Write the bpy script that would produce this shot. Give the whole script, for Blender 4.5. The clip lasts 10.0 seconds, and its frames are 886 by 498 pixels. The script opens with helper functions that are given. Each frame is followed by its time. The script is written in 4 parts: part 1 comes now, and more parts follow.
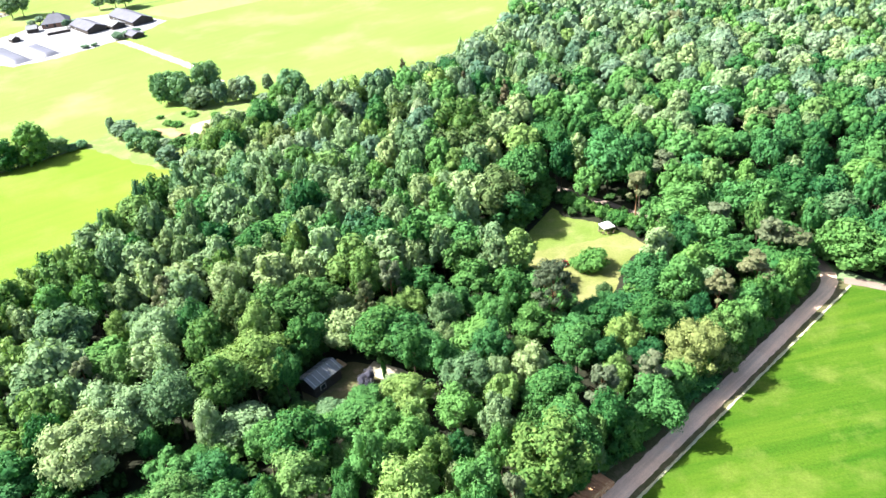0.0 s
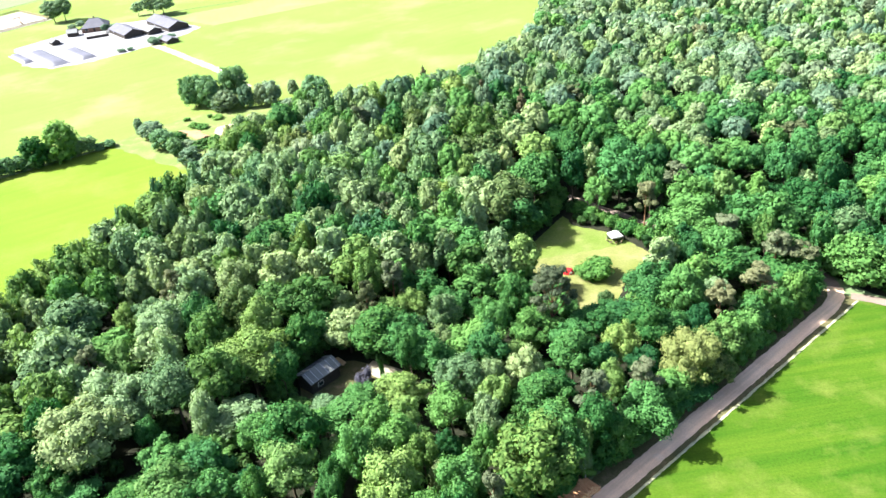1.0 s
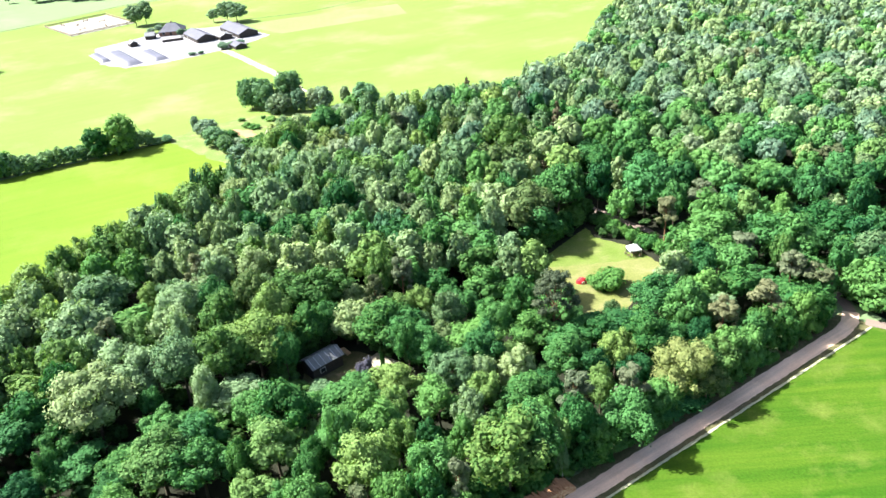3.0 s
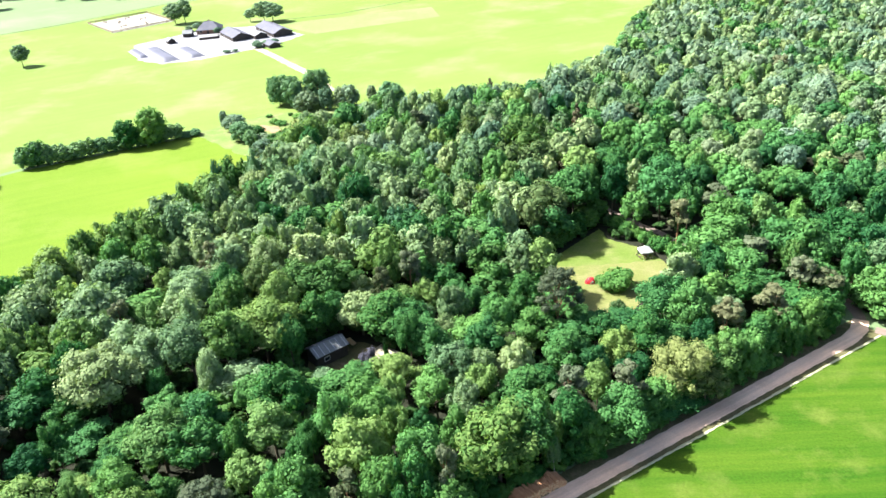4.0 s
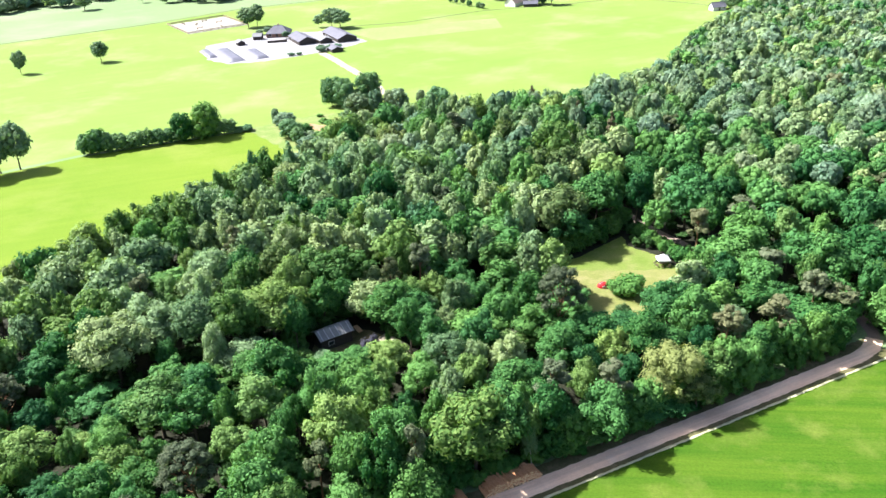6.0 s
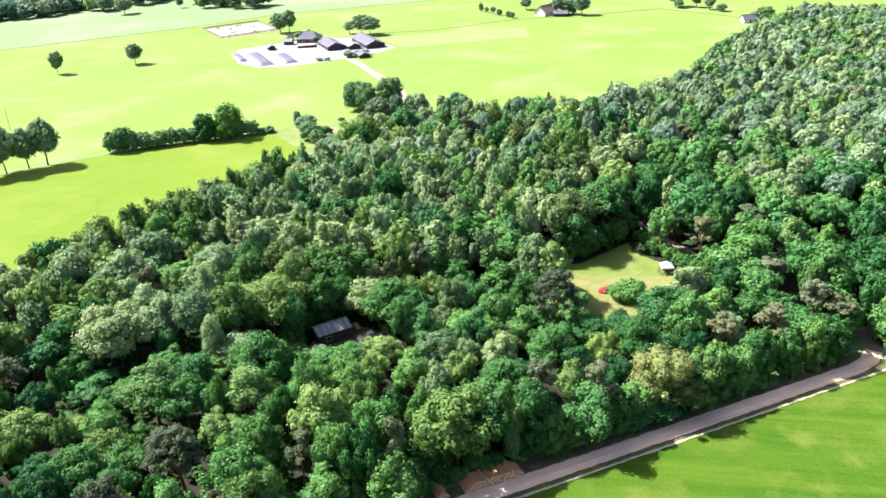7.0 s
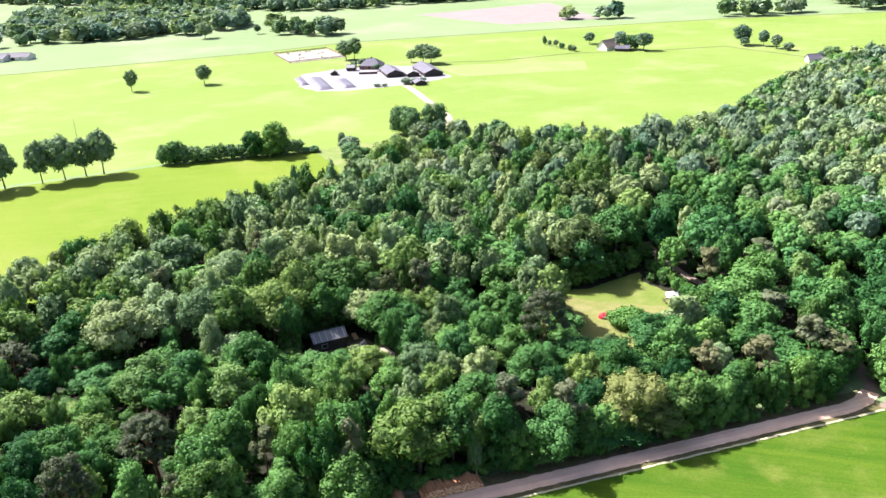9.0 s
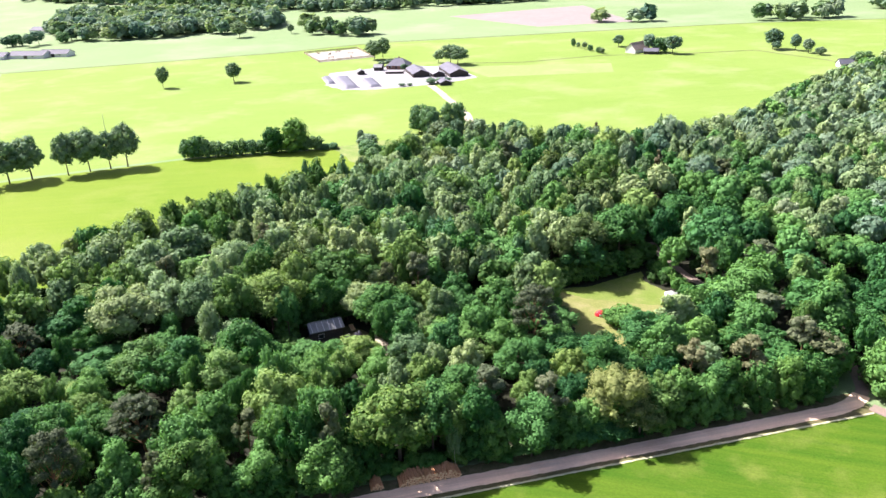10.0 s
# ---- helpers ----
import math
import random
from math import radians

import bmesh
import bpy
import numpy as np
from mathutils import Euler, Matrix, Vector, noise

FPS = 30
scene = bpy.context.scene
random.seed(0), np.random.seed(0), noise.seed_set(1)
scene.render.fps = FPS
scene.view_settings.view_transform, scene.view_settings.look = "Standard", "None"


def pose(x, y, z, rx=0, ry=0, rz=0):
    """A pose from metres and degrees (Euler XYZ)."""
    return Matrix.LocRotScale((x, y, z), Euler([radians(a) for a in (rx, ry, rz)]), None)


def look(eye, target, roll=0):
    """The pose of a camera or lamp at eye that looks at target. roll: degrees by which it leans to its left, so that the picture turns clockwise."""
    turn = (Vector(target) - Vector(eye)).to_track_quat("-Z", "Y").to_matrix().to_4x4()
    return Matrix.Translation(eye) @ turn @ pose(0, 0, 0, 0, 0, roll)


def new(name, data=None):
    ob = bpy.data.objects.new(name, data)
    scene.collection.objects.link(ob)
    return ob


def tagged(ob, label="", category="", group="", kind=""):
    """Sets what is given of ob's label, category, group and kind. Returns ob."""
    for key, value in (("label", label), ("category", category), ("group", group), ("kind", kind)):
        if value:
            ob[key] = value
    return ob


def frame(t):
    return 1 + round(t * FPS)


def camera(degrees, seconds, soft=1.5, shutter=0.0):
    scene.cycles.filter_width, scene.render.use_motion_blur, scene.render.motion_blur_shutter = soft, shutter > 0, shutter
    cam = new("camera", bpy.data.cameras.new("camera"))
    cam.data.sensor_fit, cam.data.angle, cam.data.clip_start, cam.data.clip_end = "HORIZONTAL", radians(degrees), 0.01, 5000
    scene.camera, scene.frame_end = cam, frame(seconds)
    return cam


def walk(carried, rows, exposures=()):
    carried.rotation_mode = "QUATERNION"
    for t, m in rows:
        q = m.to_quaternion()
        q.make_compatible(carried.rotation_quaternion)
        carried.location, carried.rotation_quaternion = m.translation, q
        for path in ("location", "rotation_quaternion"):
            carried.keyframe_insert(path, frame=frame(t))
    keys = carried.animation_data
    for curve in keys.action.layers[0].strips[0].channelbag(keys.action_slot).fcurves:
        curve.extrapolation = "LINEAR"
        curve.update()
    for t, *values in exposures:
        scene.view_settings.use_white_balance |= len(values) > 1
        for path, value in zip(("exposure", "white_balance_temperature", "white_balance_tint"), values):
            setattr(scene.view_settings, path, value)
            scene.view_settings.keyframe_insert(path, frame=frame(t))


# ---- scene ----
cam = camera(56.0, 10.0, soft=1.5)
PATH = [
    (0, (3.262, -1.117, 104.903), (3.148, 0.6, 103.884), -6.0),
    (0.5, (6.919, -2.221, 104.003), (6.762, -0.496, 103.002), -5.9),
    (1, (10.334, -3.32, 103.204), (10.135, -1.59, 102.22), -5.7),
    (1.5, (13.779, -4.271, 102.332), (13.537, -2.538, 101.364), -5.5),
    (2, (17.336, -5.285, 101.829), (17.051, -3.55, 100.875), -5.3),
    (2.5, (20.773, -6.389, 101.045), (20.445, -4.654, 100.106), -5.1),
    (4, (30.704, -8.722, 98.188), (30.246, -6.999, 97.281), -4.4),
    (4.5, (34.073, -9.237, 97.16), (33.571, -7.521, 96.264), -4.2),
    (5, (37.969, -9.508, 96.24), (37.42, -7.801, 95.354), -4.1),
    (5.5, (41.749, -9.481, 95.314), (41.157, -7.783, 94.437), -3.9),
    (7, (53.796, -9.018, 92.71), (53.08, -7.347, 91.875), -3.3),
    (7.5, (58.322, -8.379, 92.015), (57.562, -6.726, 91.185), -3.1),
    (8, (62.652, -7.506, 91.289), (61.844, -5.856, 90.5), -2.9),
    (8.5, (67.094, -6.933, 90.425), (66.242, -5.295, 89.657), -2.7),
    (9, (71.55, -5.792, 89.908), (70.655, -4.17, 89.154), -2.6),
    (9.5, (76.224, -4.721, 89.219), (75.287, -3.118, 88.475), -2.5),
    (10, (80.803, -3.629, 88.52), (79.829, -2.049, 87.776), -2.4),
]
walk(cam, [(t, look(eye, target, roll)) for t, eye, target, roll in PATH], [(0.0, 2.14, 6170, 9), (5.0, 1.94, 6060, 11), (10.0, 1.78, 6270, 23)])

# ---- light: clear summer sky, sun from the west of the plan, about 47 degrees high ----
SUN_FROM = Vector((-1.0, 0.06, 1.08))
world = bpy.data.worlds.new("sky")
scene.world = world
world.use_nodes = True
sky = world.node_tree.nodes.new("ShaderNodeTexSky")
sky.sky_type, sky.sun_disc = "NISHITA", False
sky.sun_elevation, sky.sun_rotation = radians(47), radians(-87)
sky.air_density, sky.dust_density = 1.0, 4.0
background = world.node_tree.nodes["Background"]
background.inputs["Strength"].default_value = 0.066
world.node_tree.links.new(sky.outputs[0], background.inputs["Color"])
sun = new("sun", bpy.data.lights.new("sun", "SUN"))
sun.data.energy, sun.data.angle, sun.data.color = 5.0, radians(0.6), (1.0, 0.95, 0.86)
sun.matrix_world = look(tuple(SUN_FROM * 300), (0, 0, 0))


# ---- materials ----
class Mat:
    """A node material with short calls for its nodes."""

    def __init__(self, name, rough=0.85):
        self.m = bpy.data.materials.new(name)
        self.m.use_nodes = True
        self.t = self.m.node_tree
        self.b = self.t.nodes["Principled BSDF"]
        self.b.inputs["Roughness"].default_value = rough
        self.b.inputs["Specular IOR Level"].default_value = 0.25

    def node(self, kind, **values):
        n = self.t.nodes.new(kind)
        for key, v in values.items():
            n.inputs[key].default_value = v
        return n

    def link(self, a, b):
        self.t.links.new(a, b)

    def place(self, stretch=(1, 1, 1), turn=0.0):
        co = self.node("ShaderNodeTexCoord")
        mp = self.node("ShaderNodeMapping", Scale=tuple(1 / k for k in stretch), Rotation=(0, 0, radians(turn)))
        mp.vector_type = "TEXTURE"
        self.link(co.outputs["Object"], mp.inputs["Vector"])
        return mp.outputs["Vector"]

    def noise(self, scale, detail=4.0, stretch=(1, 1, 1), turn=0.0, rough=0.6):
        n = self.node("ShaderNodeTexNoise", Scale=scale, Detail=detail, Roughness=rough)
        self.link(self.place(stretch, turn), n.inputs["Vector"])
        return n.outputs["Fac"]

    def ramp(self, fac, stops):
        n = self.node("ShaderNodeValToRGB")
        e = n.color_ramp.elements
        while len(e) < len(stops):
            e.new(0.5)
        for el, (p, c) in zip(e, stops):
            el.position, el.color = p, (*c, 1)
        self.link(fac, n.inputs["Fac"])
        return n.outputs["Color"]

    def mix(self, fac, a, b, how="MIX"):
        n = self.t.nodes.new("ShaderNodeMix")
        n.data_type, n.blend_type = "RGBA", how
        for sock, v in ((n.inputs[0], fac), (n.inputs[6], a), (n.inputs[7], b)):
            if isinstance(v, bpy.types.NodeSocket):
                self.link(v, sock)
            else:
                sock.default_value = v if isinstance(v, float) else (*v, 1)
        return n.outputs[2]

    def math(self, how, a, b):
        n = self.t.nodes.new("ShaderNodeMath")
        n.operation = how
        for sock, v in ((n.inputs[0], a), (n.inputs[1], b)):
            if isinstance(v, bpy.types.NodeSocket):
                self.link(v, sock)
            else:
                sock.default_value = v
        return n.outputs[0]

    def colour(self, sock):
        self.link(sock, self.b.inputs["Base Color"])
        return self

    def bump(self, fac, strength, distance):
        n = self.node("ShaderNodeBump", Strength=strength, Distance=distance)
        self.link(fac, n.inputs["Height"])
        self.link(n.outputs[0], self.b.inputs["Normal"])
        return self


def plain(name, a, b, scale=3.0, rough=0.8, metal=0.0, relief=0.0):
    """A surface that wavers between two colours at two scales."""
    m = Mat(name, rough)
    f = m.mix(0.45, m.ramp(m.noise(scale), [(0.3, a), (0.7, b)]), m.ramp(m.noise(scale * 7, 3.0), [(0.3, a), (0.7, b)]))
    m.colour(f)
    m.b.inputs["Metallic"].default_value = metal
    if relief:
        m.bump(m.noise(scale * 5, 5.0), 0.6, relief)
    return m.m


def grass(name, low, high, dry, streak=0.0, turn=0.0, patch=0.02):
    """Meadow: broad patches, mowing streaks and a fine tufted grain."""
    m = Mat(name, 0.9)
    base = m.ramp(m.noise(patch, 5.0), [(0.3, low), (0.62, high)])
    if streak:
        lines = m.ramp(m.noise(0.35, 3.0, (1, 0.06, 1), turn), [(0.35, low), (0.68, high)])
        base = m.mix(streak, base, lines)
    base = m.mix(m.ramp(m.noise(patch * 2.3, 6.0), [(0.5, (0, 0, 0)), (0.72, (0.8, 0.8, 0.8))]), base, dry)
    grain = m.noise(2.2, 5.0, rough=0.75)
    base = m.mix(0.5, base, m.ramp(grain, [(0.3, (0.55, 0.55, 0.55)), (0.7, (1.35, 1.35, 1.3))]), "MULTIPLY")
    m.colour(base)
    m.b.inputs["Specular IOR Level"].default_value = 0.08
    m.bump(grain, 0.5, 0.15)
    return m.m


def leaves(name, dark, light, per_tree="object"):
    """Foliage: each tree its own tone, each spray of leaves its own shade, and light that shines through."""
    m = Mat(name, 0.75)
    if per_tree == "object":
        tree = m.node("ShaderNodeObjectInfo").outputs["Random"]
    else:
        at = m.node("ShaderNodeAttribute")
        at.attribute_name = "tint"
        tree = at.outputs["Fac"]
    spray = m.node("ShaderNodeNewGeometry").outputs["Random Per Island"]
    fac = m.math("ADD", m.math("MULTIPLY", tree, 0.6), m.math("MULTIPLY", spray, 0.4))
    col = m.ramp(fac, [(0.17, dark), (0.83, light)])
    warm = m.ramp(m.math("FRACT", m.math("MULTIPLY", tree, 7.31), 0.0), [(0.0, (0.88, 0.97, 1.06)), (0.5, (0.98, 1, 1.02)), (1.0, (1.14, 1.05, 0.98))])
    col = m.mix(1.0, col, warm, "MULTIPLY")
    m.colour(col)
    m.b.inputs["Specular IOR Level"].default_value = 0.15
    thin = m.node("ShaderNodeBsdfTranslucent")
    m.link(m.mix(1.0, col, (1.15, 1.2, 0.7), "MULTIPLY"), thin.inputs["Color"])
    both = m.node("ShaderNodeMixShader", Fac=0.28)
    m.link(m.b.outputs[0], both.inputs[1])
    m.link(thin.outputs[0], both.inputs[2])
    m.link(both.outputs[0], m.t.nodes["Material Output"].inputs["Surface"])
    return m.m


LEAF_TONES = {
    "G": ((0.022, 0.096, 0.022), (0.122, 0.266, 0.070)),
    "Y": ((0.049, 0.126, 0.028), (0.182, 0.284, 0.082)),
    "D": ((0.013, 0.074, 0.023), (0.074, 0.202, 0.057)),
    "L": ((0.079, 0.150, 0.060), (0.250, 0.336, 0.152)),
    "A": ((0.080, 0.152, 0.064), (0.252, 0.342, 0.160)),
    "P": ((0.050, 0.080, 0.036), (0.152, 0.172, 0.092)),
    "R": ((0.060, 0.058, 0.032), (0.125, 0.108, 0.060)),
    # B is made bluer and paler: distance haze mixed into the leaves
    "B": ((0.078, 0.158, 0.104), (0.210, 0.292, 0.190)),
    "S": ((0.040, 0.135, 0.027), (0.130, 0.265, 0.060)),
    "E": ((0.024, 0.096, 0.021), (0.120, 0.248, 0.062)),
    "F": ((0.048, 0.130, 0.056), (0.168, 0.282, 0.126)),
    "C": ((0.042, 0.066, 0.032), (0.136, 0.150, 0.082)),
    "O": ((0.046, 0.096, 0.028), (0.184, 0.236, 0.086)),
    # M is lightened and blued a little for the haze over the meadow
    "M": ((0.092, 0.168, 0.086), (0.256, 0.340, 0.184)),
    # U is a darkened S: the shade of the gaps sits in the colour
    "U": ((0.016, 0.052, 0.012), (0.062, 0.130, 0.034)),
    # W carries B's haze tint on low trees and the far canopy
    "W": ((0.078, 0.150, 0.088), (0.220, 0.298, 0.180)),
    "K": ((0.032, 0.036, 0.060), (0.095, 0.098, 0.140)),
}
LEAF = {k: leaves("foliage " + k, *v) for k, v in LEAF_TONES.items()}
LEAF_FAR = {k: leaves("woodland foliage " + k, *v, per_tree="attribute") for k, v in LEAF_TONES.items()}
BARK = plain("bark", (0.06, 0.045, 0.03), (0.13, 0.10, 0.07), 4.0, 0.9, relief=0.03)
BIRCH_BARK = plain("birch bark", (0.35, 0.33, 0.29), (0.62, 0.60, 0.55), 3.0, 0.8)
PINE_BARK = plain("pine bark", (0.12, 0.065, 0.035), (0.25, 0.13, 0.07), 4.0, 0.9, relief=0.03)
# blue raised in all three tones: distance haze put into the grass colour
MEADOW = grass("hazy mown meadow", (0.120, 0.190, 0.080), (0.156, 0.216, 0.108), (0.196, 0.238, 0.148), 0.3, -42, 0.006)
FARM_MEADOW = grass("yellowish mown meadow", (0.116, 0.192, 0.033), (0.152, 0.216, 0.052), (0.196, 0.234, 0.096), 0.35, -50, 0.012)
PLOUGHED = plain("pale dry ploughed soil", (0.16, 0.14, 0.132), (0.21, 0.185, 0.175), 0.03, 0.95)
NEAR_MEADOW = grass("greener meadow", (0.090, 0.158, 0.012), (0.128, 0.184, 0.020), (0.165, 0.198, 0.042), 0.35, -55, 0.012)
FIELD = grass("lush green field", (0.022, 0.074, 0.004), (0.066, 0.116, 0.009), (0.126, 0.152, 0.030), 0.6, -78, 0.035)
LAWN = grass("clearing lawn", (0.126, 0.150, 0.038), (0.165, 0.172, 0.062), (0.222, 0.202, 0.100), 0.0, 0, 0.08)
GREENER_LAWN = grass("greener lawn", (0.096, 0.148, 0.024), (0.132, 0.170, 0.042), (0.170, 0.182, 0.066), 0.0, 0, 0.1)
HAY = grass("dry hay strip", (0.155, 0.215, 0.065), (0.178, 0.225, 0.085), (0.205, 0.235, 0.11), 0.3, 20, 0.02)
ROUGH = grass("rough dry grass", (0.105, 0.17, 0.040), (0.155, 0.195, 0.065), (0.21, 0.21, 0.105), 0.0, 0, 0.1)
DITCH = grass("ditch reeds", (0.07, 0.10, 0.03), (0.12, 0.14, 0.06), (0.16, 0.15, 0.08), 0.0, 0, 0.1)
# floor colour taken near black to deepen the shade between the crowns
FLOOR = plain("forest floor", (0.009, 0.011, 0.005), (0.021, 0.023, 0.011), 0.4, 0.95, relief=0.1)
SAND = plain("pale sand", (0.27, 0.235, 0.17), (0.36, 0.325, 0.25), 0.15, 0.95)
BANK = plain("reddish earth bank", (0.20, 0.11, 0.06), (0.36, 0.22, 0.13), 0.5, 0.95, relief=0.1)
SOIL_AND_SHADE = plain("brown path soil and track shade", (0.15, 0.115, 0.095), (0.24, 0.19, 0.155), 0.4, 0.95)
YARD = plain("pale farmyard concrete", (0.17, 0.168, 0.176), (0.29, 0.285, 0.30), 0.12, 0.85)


def track_material():
    m = Mat("sandy track", 0.95)
    broad = m.ramp(m.noise(0.22, 5.0), [(0.3, (0.74, 0.515, 0.365)), (0.7, (0.86, 0.635, 0.465))])
    ruts = m.ramp(m.noise(1.1, 3.0, (1, 0.05, 1), -45), [(0.35, (0.80, 0.78, 0.78)), (0.65, (1.12, 1.1, 1.1))])
    fine = m.noise(5.0, 5.0)
    col = m.mix(0.7, broad, ruts, "MULTIPLY")
    col = m.mix(m.ramp(m.noise(0.09, 2.0), [(0.62, (0, 0, 0)), (0.72, (0.6, 0.6, 0.6))]), col, (0.74, 0.66, 0.58))
    m.colour(m.mix(0.4, col, m.ramp(fine, [(0.3, (0.7, 0.7, 0.7)), (0.7, (1.25, 1.25, 1.25))]), "MULTIPLY"))
    m.bump(fine, 0.5, 0.06)
    return m.m


TRACK = track_material()
VERGE = grass("worn brown verge", (0.07, 0.075, 0.03), (0.12, 0.11, 0.055), (0.20, 0.15, 0.10), 0.4, -45, 0.2)
PALE_EDGE = plain("bleached grass edge", (0.32, 0.33, 0.18), (0.44, 0.43, 0.28), 1.2, 0.95)


# ---- mesh helpers ----
def part(name, mesh, material, parent, label=""):
    if isinstance(mesh, bmesh.types.BMesh):
        me = bpy.data.meshes.new(name)
        mesh.to_mesh(me)
        mesh.free()
    else:
        me = mesh
    if material and not me.materials:
        me.materials.append(material)
    ob = new(name, me)
    ob.parent = parent
    if label:
        ob["label"] = label
    return ob


def arrays(name, verts, faces, material, tint=None):
    """A mesh from numpy arrays: verts (n, 3) and a list of face arrays (n, 3) or (n, 4)."""
    me = bpy.data.meshes.new(name)
    me.vertices.add(len(verts))
    me.vertices.foreach_set("co", np.asarray(verts, np.float32).ravel())
    loops = np.concatenate([f.ravel() for f in faces]).astype(np.int32)
    totals = np.concatenate([np.full(len(f), f.shape[1]) for f in faces]).astype(np.int32)
    starts = np.r_[0, np.cumsum(totals)[:-1]].astype(np.int32)
    me.loops.add(len(loops))
    me.loops.foreach_set("vertex_index", loops)
    me.polygons.add(len(totals))
    me.polygons.foreach_set("loop_start", starts)
    if tint is not None:
        at = me.attributes.new("tint", "FLOAT", "POINT")
        at.data.foreach_set("value", np.asarray(tint, np.float32))
    me.update(calc_edges=True)
    me.validate()
    me.materials.append(material)
    return me


def tube(points, radii, sides=7):
    """Verts and faces of a tapered tube along points."""
    pts = [Vector(p) for p in points]
    V, Fc = [], []
    for i, (p, r) in enumerate(zip(pts, map(float, radii))):
        d = (pts[min(i + 1, len(pts) - 1)] - pts[max(i - 1, 0)]).normalized()
        a = d.orthogonal().normalized()
        b = d.cross(a)
        for k in range(sides):
            w = 2 * math.pi * k / sides
            V.append(p + r * (math.cos(w) * a + math.sin(w) * b))
    for i in range(len(pts) - 1):
        for k in range(sides):
            n = (k + 1) % sides
            Fc.append((i * sides + k, i * sides + n, (i + 1) * sides + n, (i + 1) * sides + k))
    return np.array([tuple(v) for v in V]), np.array(Fc)


def joined(pieces):
    """Several (verts, faces) pairs as one."""
    V, Fs, n = [], [], 0
    for v, fs in pieces:
        V.append(v)
        for f in (fs if isinstance(fs, list) else [fs]):
            Fs.append(f + n)
        n += len(v)
    return np.concatenate(V), Fs


def sheet(name, outline, z, material, label, category, inside=None):
    """A flat piece of ground with the outline, z above the plain."""
    bm = bmesh.new()
    bm.faces.new([bm.verts.new((x, y, z)) for x, y in outline])
    bmesh.ops.recalc_face_normals(bm, faces=bm.faces[:])
    bmesh.ops.triangulate(bm, faces=bm.faces[:])
    ob = part(name, bm, material, None)
    return tagged(ob, label, category, kind="structure")


def ragged(outline, step, amp, seed):
    """The outline with more corners, each moved a little, as grown edges are."""
    rng = random.Random(seed)
    out = []
    for (ax, ay), (bx, by) in zip(outline, outline[1:] + outline[:1]):
        n = max(1, int(math.hypot(bx - ax, by - ay) / step))
        out += [(ax + (bx - ax) * i / n + rng.uniform(-amp, amp), ay + (by - ay) * i / n + rng.uniform(-amp, amp)) for i in range(n)]
    return out


def ribbon(line, width, z, rng, ragged=0.0, step=1.5, thick=0.0):
    """Verts and faces of a strip along a line of plan points, with uneven edges."""
    pts = [Vector((x, y, 0)) for x, y in line]
    walked = []
    for a, b in zip(pts, pts[1:]):
        n = max(1, int((b - a).length / step))
        walked += [a.lerp(b, i / n) for i in range(n)]
    walked.append(pts[-1])
    V, Fc = [], []
    for i, p in enumerate(walked):
        d = (walked[min(i + 1, len(walked) - 1)] - walked[max(i - 1, 0)]).normalized()
        n = Vector((d.y, -d.x, 0))
        l, r = (width / 2 + ragged * rng.uniform(-1, 1) for _ in range(2))
        V += [p - n * l + Vector((0, 0, z)), p + Vector((0, 0, z + thick)), p + n * r + Vector((0, 0, z))]
    for i in range(len(walked) - 1):
        for k in (0, 1):
            a = i * 3 + k
            Fc.append((a, a + 1, a + 4, a + 3))
    return np.array([tuple(v) for v in V]), np.array(Fc)


def strip(name, line, width, z, material, label, category, ragged=0.1, step=1.5, thick=0.0, kind="structure"):
    V, Fc = ribbon(line, width, z, random.Random(name), ragged, step, thick)
    return tagged(new(name, arrays(name, V, [Fc], material)), label, category, kind=kind)


def box(bm, x0, x1, y0, y1, z0, z1, m=None):
    out = bmesh.ops.create_cube(bm, size=1.0)["verts"]
    k = Matrix.Translation(((x0 + x1) / 2, (y0 + y1) / 2, (z0 + z1) / 2)) @ Matrix.Diagonal((x1 - x0, y1 - y0, z1 - z0, 1))
    bmesh.ops.transform(bm, matrix=(m or Matrix()) @ k, verts=out)
    return out


def boxed(x0, x1, y0, y1, z0, z1, bevel=0.0):
    bm = bmesh.new()
    box(bm, x0, x1, y0, y1, z0, z1)
    if bevel:
        bmesh.ops.bevel(bm, geom=bm.edges[:], offset=bevel, segments=1, affect="EDGES")
    return bm


def empty(name, m, label, category, group="", kind=""):
    ob = new(name)
    ob.matrix_world = m
    ob.empty_display_size = 0.5
    return tagged(ob, label, category, group, kind)


def inside(points, outline):
    """Which plan points lie inside the outline."""
    p, q = np.asarray(points, float), np.asarray(outline, float)
    hit = np.zeros(len(p), bool)
    for (ax, ay), (bx, by) in zip(q, np.roll(q, -1, axis=0)):
        cross = (ay > p[:, 1]) != (by > p[:, 1])
        with np.errstate(divide="ignore", invalid="ignore"):
            hit ^= cross & (p[:, 0] < (bx - ax) * (p[:, 1] - ay) / (by - ay) + ax)
    return hit


def edge_distance(points, outline):
    p, q = np.asarray(points, float), np.asarray(outline, float)
    best = np.full(len(p), 1e9)
    for a, b in zip(q, np.roll(q, -1, axis=0)):
        d = b - a
        k = np.clip(((p - a) @ d) / (d @ d), 0, 1)
        best = np.minimum(best, np.linalg.norm(p - a - k[:, None] * d, axis=1))
    return best


# ---- trees ----
def ball(level):
    bm = bmesh.new()
    bmesh.ops.create_icosphere(bm, subdivisions=level, radius=1.0)
    V = np.array([tuple(v.co) for v in bm.verts])
    Fc = np.array([[v.index for v in f.verts] for f in bm.faces])
    bm.free()
    return V, Fc


BALL = ball(1)


